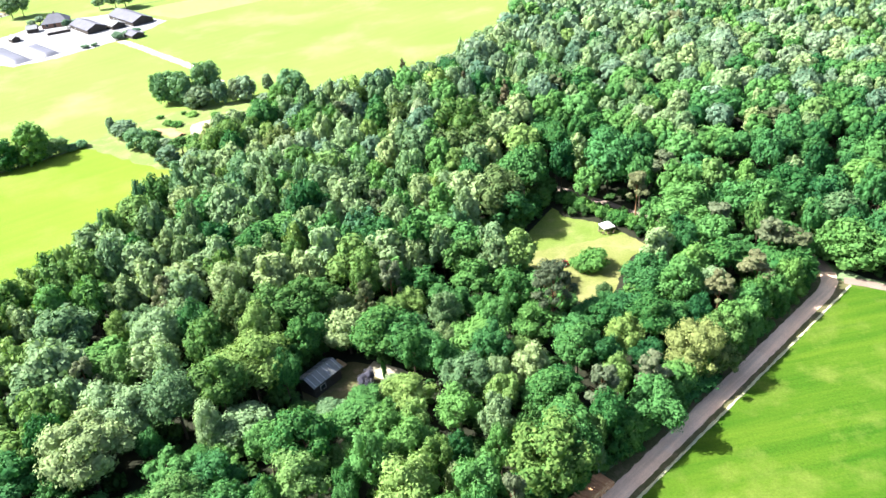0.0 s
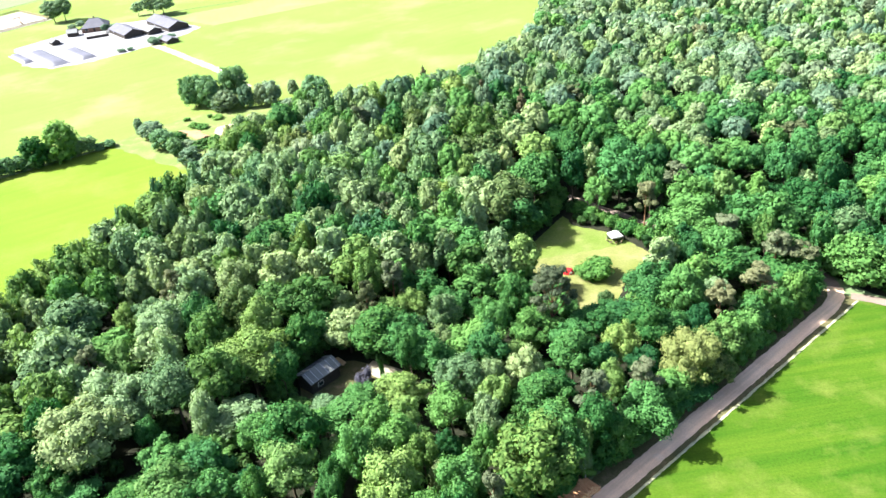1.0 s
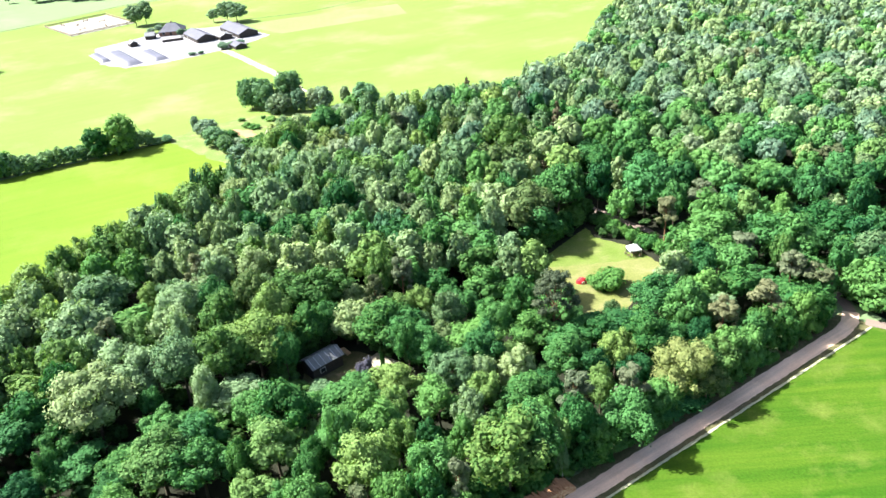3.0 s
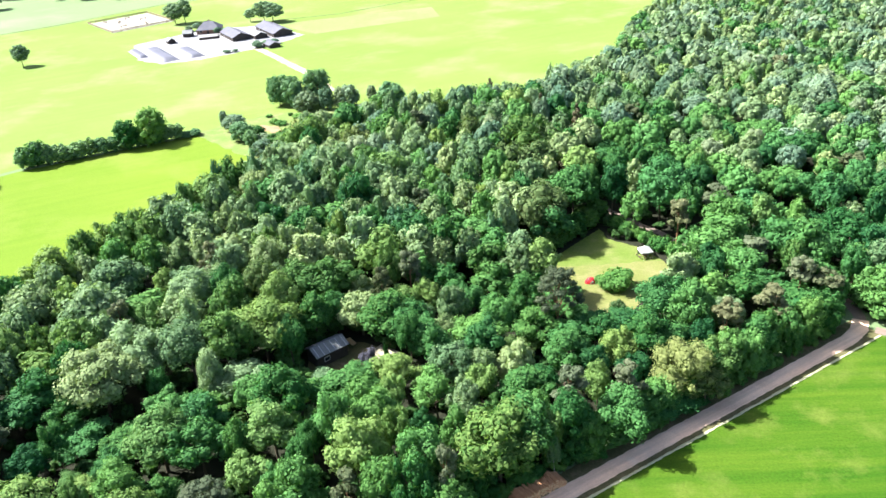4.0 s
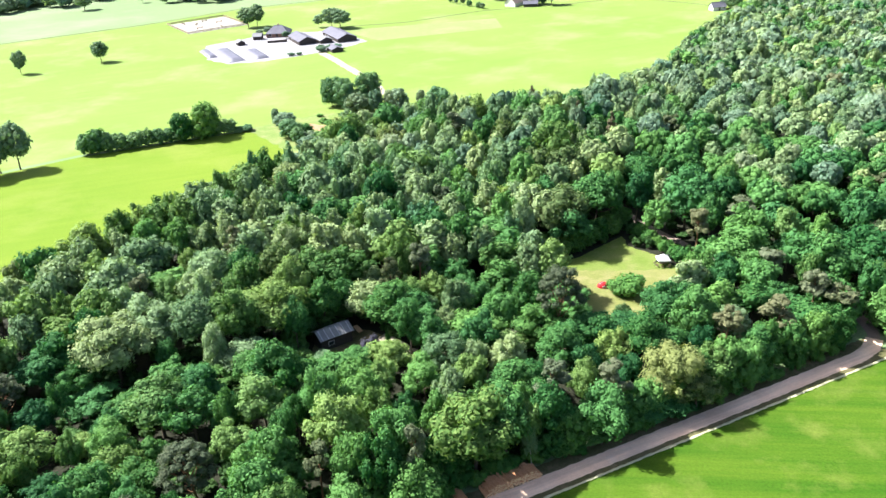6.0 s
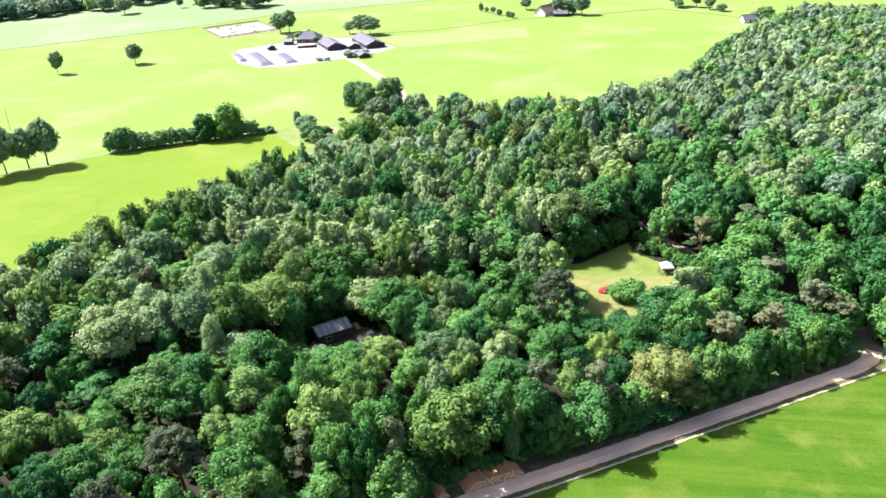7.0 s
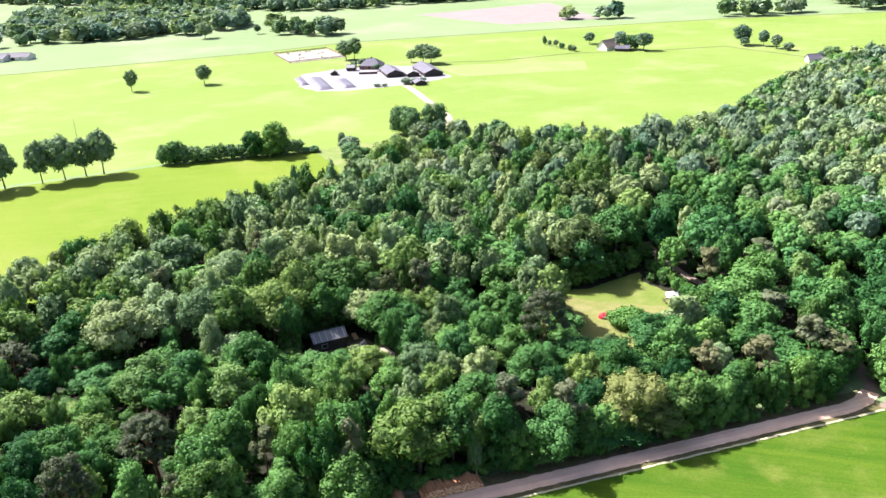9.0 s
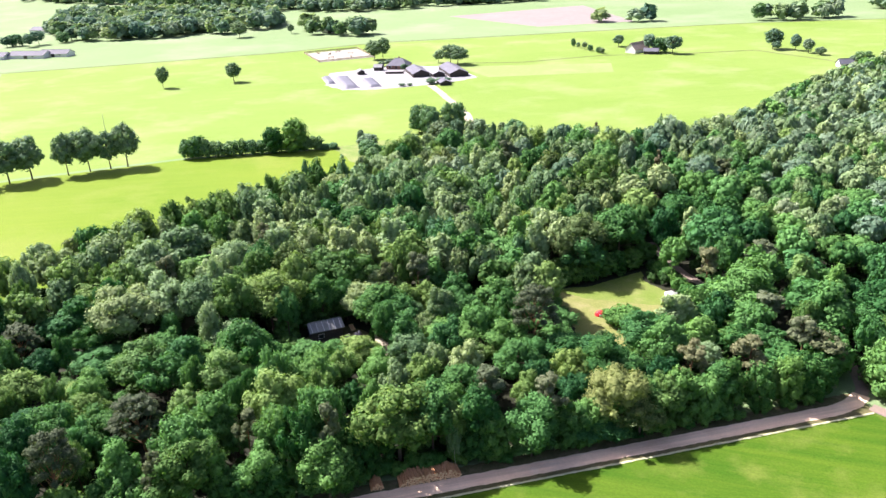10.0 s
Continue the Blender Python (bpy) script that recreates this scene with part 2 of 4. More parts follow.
def sprays(rng, pos, nrm, size):
    """Leaf sprays (one pointed blade each) at pos, facing nrm."""
    n = len(pos)
    nrm = nrm / np.linalg.norm(nrm, axis=1, keepdims=True)
    t = np.cross(nrm, rng.normal(size=(n, 3)))
    t /= np.linalg.norm(t, axis=1, keepdims=True)
    b = np.cross(nrm, t)
    s = size * rng.uniform(0.6, 1.4, (n, 1))
    w = s * rng.uniform(0.6, 1.1, (n, 1))
    bend = nrm * s * rng.uniform(-0.15, 0.35, (n, 1))
    V = np.stack([pos - t * s - b * w * 0.5 - bend, pos + t * s * rng.uniform(0.7, 1.1, (n, 1)) - b * w * 0.5, pos + b * w * 1.1 + t * s * rng.uniform(-0.4, 0.4, (n, 1))], axis=1).reshape(-1, 3)
    return V, np.arange(3 * n).reshape(n, 3)


def lumps(kind, rng):
    """Centres (n, 3) and radii (n, 3) of the foliage masses of a crown, for a tree 1 high with a crown 1 in radius."""
    if kind == "broad":
        n = 34
        k = np.arange(n) + 0.5
        up = 1 - 1.5 * k / n
        a = k * 2.39996 + rng.uniform(0, 6.28)
        side = np.sqrt(1 - np.clip(up, -1, 1) ** 2)
        reach = rng.uniform(0.45, 1.02, n)
        c = np.stack([np.cos(a) * side * reach, np.sin(a) * side * reach, 0.59 + 0.29 * up * rng.uniform(0.62, 1.06, n)], axis=1)
        c += rng.normal(scale=(0.08, 0.08, 0.022), size=c.shape)
        r = rng.uniform(0.16, 0.42, n)
        return c, np.stack([r, r, r * rng.uniform(0.26, 0.34, n)], axis=1)
    if kind == "birch":
        n = 16
        z = np.linspace(0.32, 0.93, n) + rng.uniform(-0.03, 0.03, n)
        a = np.arange(n) * 2.39996
        w = np.sin(np.clip((z - 0.16) / 0.84, 0, 1) * math.pi) ** 0.7
        reach = 0.6 * w * rng.uniform(0.6, 1.1, n)
        r = (0.22 + 0.22 * w) * rng.uniform(0.8, 1.2, n)
        return np.stack([np.cos(a) * reach, np.sin(a) * reach, z], axis=1), np.stack([r, r, r * 0.36], axis=1)
    if kind == "pine":
        n = 18
        z = rng.uniform(0.54, 0.96, n)
        z[:2] = 0.93, 0.88
        a = np.arange(n) * 2.39996 + rng.uniform(-0.5, 0.5, n)
        reach = rng.uniform(0.3, 0.95, n) * np.clip(1.25 - (z - 0.55) * 1.9, 0.3, 1)
        r = rng.uniform(0.17, 0.34, n)
        return np.stack([np.cos(a) * reach, np.sin(a) * reach, z], axis=1), np.stack([r, r, r * 0.16], axis=1)
    if kind == "fan":
        n = 34
        k = np.arange(n) + 0.5
        up = 1 - 0.95 * k / n
        a = k * 2.39996 + rng.uniform(0, 6.28)
        side = np.sqrt(1 - up ** 2)
        reach = rng.uniform(0.72, 0.95, n)
        c = np.stack([np.cos(a) * side * reach, np.sin(a) * side * reach, 0.52 + 0.43 * up * rng.uniform(0.86, 1.04, n)], axis=1)
        r = rng.uniform(0.15, 0.27, n)
        return c, np.stack([r, r, r * 0.20], axis=1)
    if kind == "spruce":
        n = 22
        z = np.linspace(0.12, 0.97, n)
        a = np.arange(n) * 2.39996
        reach = (1 - z) * 0.75
        r = 0.12 + 0.38 * (1 - z)
        return np.stack([np.cos(a) * reach, np.sin(a) * reach, z], axis=1), np.stack([r, r, r * 0.16 + 0.02], axis=1)
    if kind == "park":
        n = 30
        k = np.arange(n) + 0.5
        up = 1 - 1.95 * k / n
        a = k * 2.39996 + rng.uniform(0, 6.28)
        side = np.sqrt(1 - up ** 2)
        reach = rng.uniform(0.55, 0.90, n)
        c = np.stack([np.cos(a) * side * reach, np.sin(a) * side * reach, 0.60 + 0.31 * up * rng.uniform(0.8, 1.05, n)], axis=1)
        r = rng.uniform(0.20, 0.38, n)
        return c, np.stack([r, r, r * rng.uniform(0.28, 0.36, n)], axis=1)
    if kind in ("dome", "clump"):
        n = 15 if kind == "dome" else 8
        k = np.arange(n) + 0.5
        up = 1 - 1.35 * k / n
        a = k * 2.39996 + rng.uniform(0, 6.28)
        side = np.sqrt(1 - up ** 2)
        reach = rng.uniform(0.5, 0.82, n)
        c = np.stack([np.cos(a) * side * reach, np.sin(a) * side * reach, 0.70 + 0.19 * up * rng.uniform(0.8, 1.1, n)], axis=1)
        r = rng.uniform(0.34, 0.52, n) * (1.0 if kind == "dome" else 1.2)
        return c, np.stack([r, r, r * rng.uniform(0.24, 0.30, n)], axis=1)
    if kind == "copse":
        n = 8
        k = np.arange(n) + 0.5
        up = 1 - 1.6 * k / n
        a = k * 2.39996 + rng.uniform(0, 6.28)
        side = np.sqrt(1 - up ** 2) * rng.uniform(0.5, 0.8, n)
        r = rng.uniform(0.36, 0.54, n)
        return np.stack([np.cos(a) * side, np.sin(a) * side, 0.5 + 0.32 * up], axis=1), np.stack([r, r, r * 0.55], axis=1)
    if kind == "low":
        n = 26
        k = np.arange(n) + 0.5
        up = 1 - 1.9 * k / n
        a = k * 2.39996 + rng.uniform(0, 6.28)
        side = np.sqrt(1 - up ** 2) ** 0.8
        reach = rng.uniform(0.55, 0.90, n)
        c = np.stack([np.cos(a) * side * reach, np.sin(a) * side * reach, 0.48 + 0.40 * up * rng.uniform(0.8, 1.05, n)], axis=1)
        r = rng.uniform(0.22, 0.40, n)
        return c, np.stack([r, r, r * rng.uniform(0.36, 0.46, n)], axis=1)
    n = 9  # bush
    a = np.arange(n) * 2.39996 + rng.uniform(0, 6)
    z = rng.uniform(0.28, 0.78, n)
    reach = rng.uniform(0.2, 0.66, n) * np.where(z > 0.6, 0.7, 1.0)
    r = rng.uniform(0.3, 0.46, n)
    return np.stack([np.cos(a) * reach, np.sin(a) * reach, z], axis=1), np.stack([r, r, r * 0.75], axis=1)


def crown(kind, rng, count, size, height, radius, core=1):
    """Verts and faces of a crown: lumpy inner masses and a coat of leaf sprays."""
    scale = np.array([radius, radius, height])
    c, r = lumps(kind, rng)
    c, r = c * scale, r * scale
    area = r.mean(axis=1) ** 2
    which = rng.choice(len(c), count * 2, p=area / area.sum())
    d = rng.normal(size=(count * 2, 3))
    d[:, 2] += 0.35
    d /= np.linalg.norm(d, axis=1, keepdims=True)
    grow = 1 + 0.10 * np.sin(which * 3.1 + d[:, 0] * 5) * np.cos(d[:, 1] * 6 + d[:, 2] * 4)
    pos = c[which] + d * r[which] * ((0.76 + (0.60 if core else 0.36) * rng.beta(1.5, 2.0, count * 2)) * grow)[:, None]
    keep = np.ones(len(pos), bool)
    for i in range(len(c)):
        near = (((pos - c[i]) / r[i]) ** 2).sum(axis=1) < 0.72
        keep &= ~near | (which == i)
    order = np.flatnonzero(keep)[:count]
    nrm = d[order] / r[which[order]]
    nrm /= np.linalg.norm(nrm, axis=1, keepdims=True)
    nrm = nrm + rng.normal(scale=0.27 if core else 0.16, size=nrm.shape) + np.array([0, 0, 0.1])
    out = [sprays(rng, pos[order], nrm, size)]
    bV, bF = BALL
    for i in range(len(c)):
        out.append((c[i] + bV * r[i] * 0.80 * rng.uniform(0.82, 1.12, (len(bV), 1)), bF))
    return joined(out)


def stem(kind, rng, height, radius):
    """Verts and faces of a tapered trunk with its limbs."""
    top = {"pine": 0.9, "fan": 0.8, "spruce": 0.96, "birch": 0.85}.get(kind, 0.62)
    thick = height * {"birch": 0.011, "bush": 0.012}.get(kind, 0.017)
    lean = rng.normal(scale=0.012 * height, size=2)
    line = [(lean[0] * k * k, lean[1] * k * k, height * top * k) for k in np.linspace(0, 1, 6)]
    out = [tube(line, [thick * (1.25 - 0.95 * k) for k in np.linspace(0, 1, 6)], 7)]
    c, r = lumps(kind, rng)
    for i in range(0, len(c), 2 if kind == "fan" else 3):
        end = c[i] * np.array([radius, radius, height])
        z = max(0.2 * height, min(height * top * 0.95, end[2] - (0.3 if kind == "fan" else 0.13) * height))
        k = z / (height * top)
        start = np.array([lean[0] * k * k, lean[1] * k * k, z])
        mid = (start + end) / 2 + np.array([0, 0, -0.02 * height])
        out.append(tube([start, mid, end], [thick * 0.42, thick * 0.3, thick * 0.12], 4))
    return joined(out)


KINDS = {  # tone: crown shape, name, height, radius, bark
    "G": ("broad", "oak_tree", 15.0, 4.5, BARK),
    "Y": ("broad", "oak_tree", 15.0, 4.5, BARK),
    "D": ("broad", "beech_tree", 15.0, 4.8, BARK),
    "A": ("broad", "ash_tree", 14.0, 3.8, BARK),
    "L": ("birch", "birch_tree", 15.0, 4.2, BIRCH_BARK),
    "P": ("pine", "pine_tree", 15.0, 3.4, PINE_BARK),
    "R": ("spruce", "spruce_tree", 15.0, 3.4, BARK),
    "B": ("park", "hazy_tree", 12.0, 4.5, BARK),
    "M": ("park", "lime_tree", 12.0, 4.5, BARK),
    "C": ("fan", "pine_tree", 15.0, 4.6, PINE_BARK),
    "O": ("broad", "oak_tree", 15.0, 4.5, BARK),
    "S": ("bush", "shrub", 3.0, 2.2, BARK),
    "U": ("bush", "gap_shade_bush", 3.0, 2.2, BARK),
    "W": ("low", "hazy_tree", 8.0, 3.6, BARK),
    "E": ("low", "maple_tree", 9.0, 3.6, BARK),
    "F": ("low", "hawthorn_tree", 8.0, 3.6, BARK),
    "K": ("bush", "shrub", 6.0, 2.6, BARK),
}
LABELS = {
    "G": "leafy green oak tree standing among the woodland",
    "Y": "yellow-green oak tree in fresh leaf among the woodland",
    "D": "dark green dense beech tree in the woodland",
    "A": "pale sage-green ash tree in the woodland canopy",
    "L": "pale grey-green birch tree with fine drooping foliage",
    "P": "brownish grey-green pine tree with open clumped crown",
    "R": "rusty brown spruce tree with a pointed top",
    "B": "rounded full-crowned tree with distance haze in its leaf colour",
    "M": "leafy lime tree on the meadow, paled and blued for haze",
    "C": "broad grey-brown pine tree with bare reddish limbs",
    "O": "khaki-tipped oak tree with branches hanging over the track",
    "S": "bright green leafy shrub growing on the ground",
    "U": "undergrowth bush in a leaf colour darkened for gap shade",
    "W": "pale grey-green tree leafy to the ground, haze in its tone",
    "E": "leafy green maple tree with foliage down to the ground",
    "F": "dense dark green hawthorn tree leafy to the ground",
    "K": "dark purplish shrub growing beside the wooden cabin",
}
SPRAYS = {"broad": (2300, 0.36), "birch": (2100, 0.33), "pine": (1700, 0.33), "fan": (3000, 0.26), "spruce": (1700, 0.34), "park": (2300, 0.34), "low": (1900, 0.34), "bush": (1000, 0.21)}
PROTO = {}


def proto(tone, variant, fine, big):
    """The crown and stem meshes of one variant, made once; fine where the camera passes nearest."""
    if (tone, variant, fine, big) not in PROTO:
        kind, name, h, r, bark = KINDS[tone]
        rng = np.random.default_rng(100 * variant + ord(tone))
        count, size = SPRAYS[kind]
        count, size = (int(count * 1.4), size * 0.78) if fine else (int(count * 0.62), size * 1.18)
        if big:
            h, r, count = h * 1.2, r * 1.5, int(count * 1.7)
        V, Fs = crown(kind, rng, count, size, h, r)
        tV, tF = stem(kind, np.random.default_rng(100 * variant + ord(tone)), h, r)
        PROTO[tone, variant, fine, big] = (arrays("crown", V, Fs, LEAF[tone]), arrays("trunk", tV, tF, bark))
    return PROTO[tone, variant, fine, big]


def tree(tone, x, y, height, radius, rng, group="woodland trees", name="", label="", variants=6, z=0.0):
    kind, own, h, r, bark = KINDS[tone]
    big = radius > 1.25 * r
    crown_mesh, trunk_mesh = proto(tone, rng.randrange(variants), abs(x) < 75 and y < 150, big)
    if big:
        h, r = h * 1.2, r * 1.5
    spin = rng.uniform(0, 360)
    k = radius / r
    base = pose(x, y, z, rng.uniform(-4, 4), rng.uniform(-4, 4), spin) @ Matrix.Diagonal((k * rng.uniform(0.82, 1.18), k * rng.uniform(0.82, 1.18), height / h, 1))
    ob = empty(name or own, base, label or LABELS[tone], "shrub" if kind == "bush" else "tree", group)
    part("trunk", trunk_mesh, None, ob)
    part("crown", crown_mesh, None, ob)
    return ob


def wood(name, trees, sprays_each, size, label, seed, form="dome"):
    """Many far trees as one mesh of kind stuff: (tone, x, y, height, radius)."""
    for tone in sorted({t[0] for t in trees}):
        kind, own, h, r, bark = KINDS[tone]
        rng = np.random.default_rng(seed + ord(tone))
        shapes = [crown(form if kind in ("broad", "low", "park") else kind, np.random.default_rng(seed + 7 * i), sprays_each, size, h, r, 0) for i in range(4)]
        Vs, Fs, tints, n = [], [], [], 0
        for _, x, y, ht, rad in (t for t in trees if t[0] == tone):
            V, fs = shapes[rng.integers(4)]
            a = rng.uniform(0, 6.28)
            k = rad / r
            W = np.stack([(V[:, 0] * math.cos(a) - V[:, 1] * math.sin(a)) * k + x, (V[:, 0] * math.sin(a) + V[:, 1] * math.cos(a)) * k + y, V[:, 2] * ht / h], axis=1)
            Vs.append(W)
            Fs += [f + n for f in fs]
            tints.append(np.full(len(W), rng.random()))
            n += len(W)
        me = arrays(name, np.concatenate(Vs), Fs, LEAF_FAR[tone], np.concatenate(tints))
        tagged(new(name, me), label, "woodland", kind="stuff")


# ---- ground ----
def ground_sheet():
    bm = bmesh.new()
    bmesh.ops.create_grid(bm, x_segments=12, y_segments=12, size=4800)
    ob = part("ground", bm, MEADOW, None)
    return tagged(ob, "flat mown meadow land with distance haze in its green", "meadow", kind="structure")


ground_sheet()


def along(offset, *xs):
    """Points of a line parallel to the track: y = x + offset."""
    return [(x, x + offset) for x in xs]


WOOD = [(-75, 12), (-20, 64), (70, 154), (73, 163), (78, 158), (83, 151), (150, 109.5), (225, 330), (270, 510), (56, 500), (38, 450), (25, 405),
        (18, 352), (8, 314), (-6, 290), (-25, 268), (-43, 265), (-60, 252), (-78, 243), (-85, 232), (-82, 208), (-94, 190), (-99, 170),
        (-108, 146), (-115, 124), (-116, 104), (-122, 60)]
CLEARING = [(20.2, 193), (22.8, 187), (30, 183.5), (36.5, 176.5), (41, 170), (35.5, 165.5), (31.5, 157), (29, 150), (25.5, 147), (20, 150), (17, 155.5), (13, 160), (7, 167), (3.6, 172), (7.5, 175.5), (11.5, 178), (15.5, 185)]
YARD_BY_CABIN = [(-36.5, 128), (-31, 133), (-26, 133), (-14, 128.5), (-15, 125), (-24, 121.5), (-29, 118.5), (-34, 118.5)]
PATH_LINE = [(16, 214), (23, 203.5), (30, 196.8), (35, 192.6), (40.5, 186.6), (46, 180.5), (53, 170)]
sheet("near_meadow", [(-240, 150), (-182, 222), (-131, 263), (-100, 238), (-84, 232), (-80, 205), (-90, 150), (-100, 40), (-260, 40)], 0.02, NEAR_MEADOW, "greener mown meadow beside the wood", "meadow")
sheet("farm_meadow", [(-400, 398), (-336, 463), (-297, 522), (-206, 589), (-115, 660), (-58, 699), (60, 760), (260, 760), (260, 300), (-60, 250), (-100, 240), (-135, 262), (-184, 224), (-243, 152), (-470, 330)], 0.015, FARM_MEADOW, "yellow-green mown meadow round the farm", "meadow")
sheet("ploughed_field", [(-330, 690), (-215, 640), (-150, 690), (-240, 800)], 0.03, PLOUGHED, "pale ploughed field far across the meadows", "field")
sheet("forest_floor", WOOD, 0.03, FLOOR, "brown leaf-covered woodland floor, colour darkened for gap shade", "forest floor")
sheet("field", along(69.5, -130, 79) + [(84, 147), (150, 106), (420, -60), (300, -400), (-100, -400)], 0.04, FIELD, "lush bright green grass field beside the track", "field")
sheet("clearing", ragged(CLEARING, 1.2, 0.3, 3), 0.06, LAWN, "sunlit yellow-green lawn in the woodland clearing", "lawn")
sheet("cabin_yard", YARD_BY_CABIN, 0.06, VERGE, "small grassy yard beside the cabin", "yard")
sheet("greener_lawn", ragged([(3.8, 172.2), (9, 171.8), (14, 171.2), (20, 172.6), (26, 174.2), (32, 175.8), (36.4, 176.6), (30, 183.5), (22.9, 187.0), (20.2, 192.8), (15.6, 184.9), (11.6, 177.9), (7.6, 175.4)], 0.8, 0.3, 5), 0.066, GREENER_LAWN, "lush greener grass at the back of the clearing", "lawn")
strip("sandy_yard", [(-23, 131), (-19, 129), (-14, 126)], 4.0, 0.09, SAND, "pale sandy patch in the cabin yard", "sand", 0.5)
strip("verge", along(74.4, -130, 77), 7.0, 0.07, VERGE, "worn brown grass verge along the track", "verge", 0.18, 0.7)
strip("track", along(73.4, -130, 60, 73) + [(75.5, 150.5), (76.3, 154)], 3.3, 0.10, TRACK, "pinkish sandy farm track along the wood edge", "track", 0.12, 0.8)
# these two tracks take the dark path soil, their shade put into colour
strip("side_track", [(78.4, 150.3), (81, 149.4), (86, 146.5), (150, 107)], 2.6, 0.11, SOIL_AND_SHADE, "sandy side track along the field, darkened in colour for shade", "track", 0.15)
strip("woodland_track", [(76.2, 153.4), (76.5, 156), (75, 161), (71, 170)], 2.4, 0.095, SOIL_AND_SHADE, "sandy track running into the wood, darkened in colour for shade", "track", 0.2)
strip("grass_edge", along(69.3, -130, 79), 0.5, 0.10, PALE_EDGE, "bleached pale grass line between track and field", "grass edge", 0.09, 0.6, thick=0.12)
strip("woodland_path", PATH_LINE, 2.2, 0.09, SOIL_AND_SHADE, "sandy path through the wood behind the clearing", "path", 0.25)
sheet("sand_patch", ragged([(-97, 264), (-99, 274), (-93, 279), (-85, 282), (-72, 282.5), (-68, 279), (-72, 274), (-84, 268)], 1.5, 0.5, 7), 0.05, SAND, "bare pale sandy ground at the wood corner", "sand")
sheet("rough_ground", ragged([(-135, 262), (-128, 276), (-106, 290), (-70, 296), (-58, 288), (-62, 262), (-84, 246), (-92, 236), (-100, 238)], 2.5, 1.1, 8), 0.03, ROUGH, "rough dry grass at the corner of the wood", "rough grass")
strip("earth_bank", [(-112, 271), (-106, 269), (-100, 264)], 5.0, 0.06, BANK, "reddish bare earth bank beside the sand", "earth bank", 0.8, 1.5, 0.8)
strip("farm_drive", [(-168, 394), (-152, 378), (-131, 356), (-112, 336), (-100, 318)], 4.0, 0.06, SAND, "pale unpaved farm drive through the meadow", "drive", 0.3)
sheet("farmyard", ragged([(-248, 405), (-226, 373), (-208, 365), (-190, 373), (-172, 391), (-160, 408), (-154, 424), (-184, 450), (-224, 444)], 3.0, 0.8, 9), 0.05, YARD, "pale concrete yard of the farm", "farmyard")
sheet("hay_strip", [(-184, 452), (-148, 426), (-86, 464), (-98, 492)], 0.04, HAY, "pale dry strip of mown hay beside the barns", "hay field")
DITCHES = ([(-620, 210), (-463, 338), (-398, 402), (-336, 466), (-297, 525), (-206, 592), (-115, 660), (-58, 699), (60, 760)],
           [(-186, 464), (-152, 478), (-114, 517), (-91, 528), (-62, 542), (-28, 565), (19, 539), (40, 520)])
for line in DITCHES:
    strip("ditch", line, 1.6, 0.05, DITCH, "narrow grassy ditch between the meadows", "ditch", 0.3, 5.0, 0.25)

# ---- trees of the wood, by part of the wood: tone, x, y, height, crown radius ----
# a few south and east tones are set darker to carry regional shade
BY_TRACK = (
    ('Y', 10.0, 94.2, 18.5, 5.3),
    ('G', 14.2, 98.4, 16.8, 4.4),
    ('O', 39.8, 121.2, 15.6, 5.4),
    ('Y', 46.2, 126.0, 13.0, 4.8),
    ('D', 35.9, 117.0, 7.1, 5.2),
    ('D', 28.8, 107.3, 13.6, 4.3),
    ('P', 30.4, 112.3, 15.6, 3.0),
    ('Y', 24.5, 115.8, 12.9, 2.5),
    ('P', 21.2, 106.7, 16.8, 2.9),
    ('G', 21.6, 103.0, 15.5, 3.2),
    ('G', 52.8, 151.8, 12.0, 4.3),
    ('P', 56.8, 143.6, 13.7, 3.5),
    ('G', 62.8, 150.9, 9.8, 4.9),
    ('P', 69.1, 156.0, 11.8, 3.8),
    ('P', 64.7, 158.4, 13.7, 3.8),
    ('P', 47.5, 137.4, 13.9, 2.8),
    ('G', 37.2, 132.4, 11.4, 3.9),
)
SOUTH = (
    ('P', 3.8, 84.0, 18.1, 2.1),
    ('Y', -12.0, 88.2, 18.2, 4.1),
    ('P', -11.2, 80.0, 14.5, 2.6),
    ('G', -5.7, 82.0, 16.7, 3.0),
    ('G', -11.9, 99.5, 14.4, 3.9),
    ('Y', -7.3, 95.8, 15.0, 2.1),
    ('Y', -48.2, 89.0, 14.9, 5.2),
    ('D', -66.4, 91.5, 7.0, 4.0),
    ('G', -57.8, 92.0, 7.0, 3.9),
    ('Y', -30.0, 84.4, 12.0, 3.4),
    ('G', -19.5, 80.4, 14.4, 3.2),
    ('C', -31.0, 74.6, 15.4, 4.6),
    ('Y', -45.1, 74.3, 11.4, 3.4),
    ('Y', -57.5, 79.0, 7.0, 3.0),
)
BY_CABIN = (
    ('Y', -13.4, 115.8, 11.4, 4.2),
    ('G', -22.4, 110.1, 10.6, 4.2),
    ('G', -0.7, 131.0, 11.6, 4.5),
    ('G', -19.9, 133.1, 15.1, 5.2),
    ('G', -14.9, 130.0, 13.8, 4.0),
    ('G', -13.1, 151.5, 11.9, 3.6),
    ('P', -23.1, 138.9, 16.4, 2.4),
    ('P', -18.6, 145.4, 17.5, 2.5),
    ('D', -6.9, 143.7, 11.8, 3.6),
    ('G', -0.9, 151.3, 11.4, 3.7),
    ('Y', -43.0, 121.8, 19.1, 6.9),
    ('Y', -42.9, 140.6, 17.0, 5.0),
    ('Y', -36.1, 143.0, 17.6, 5.0),
    ('G', -29.0, 100.7, 18.2, 4.5),
    ('Y', -27.7, 154.6, 18.5, 5.2),
)
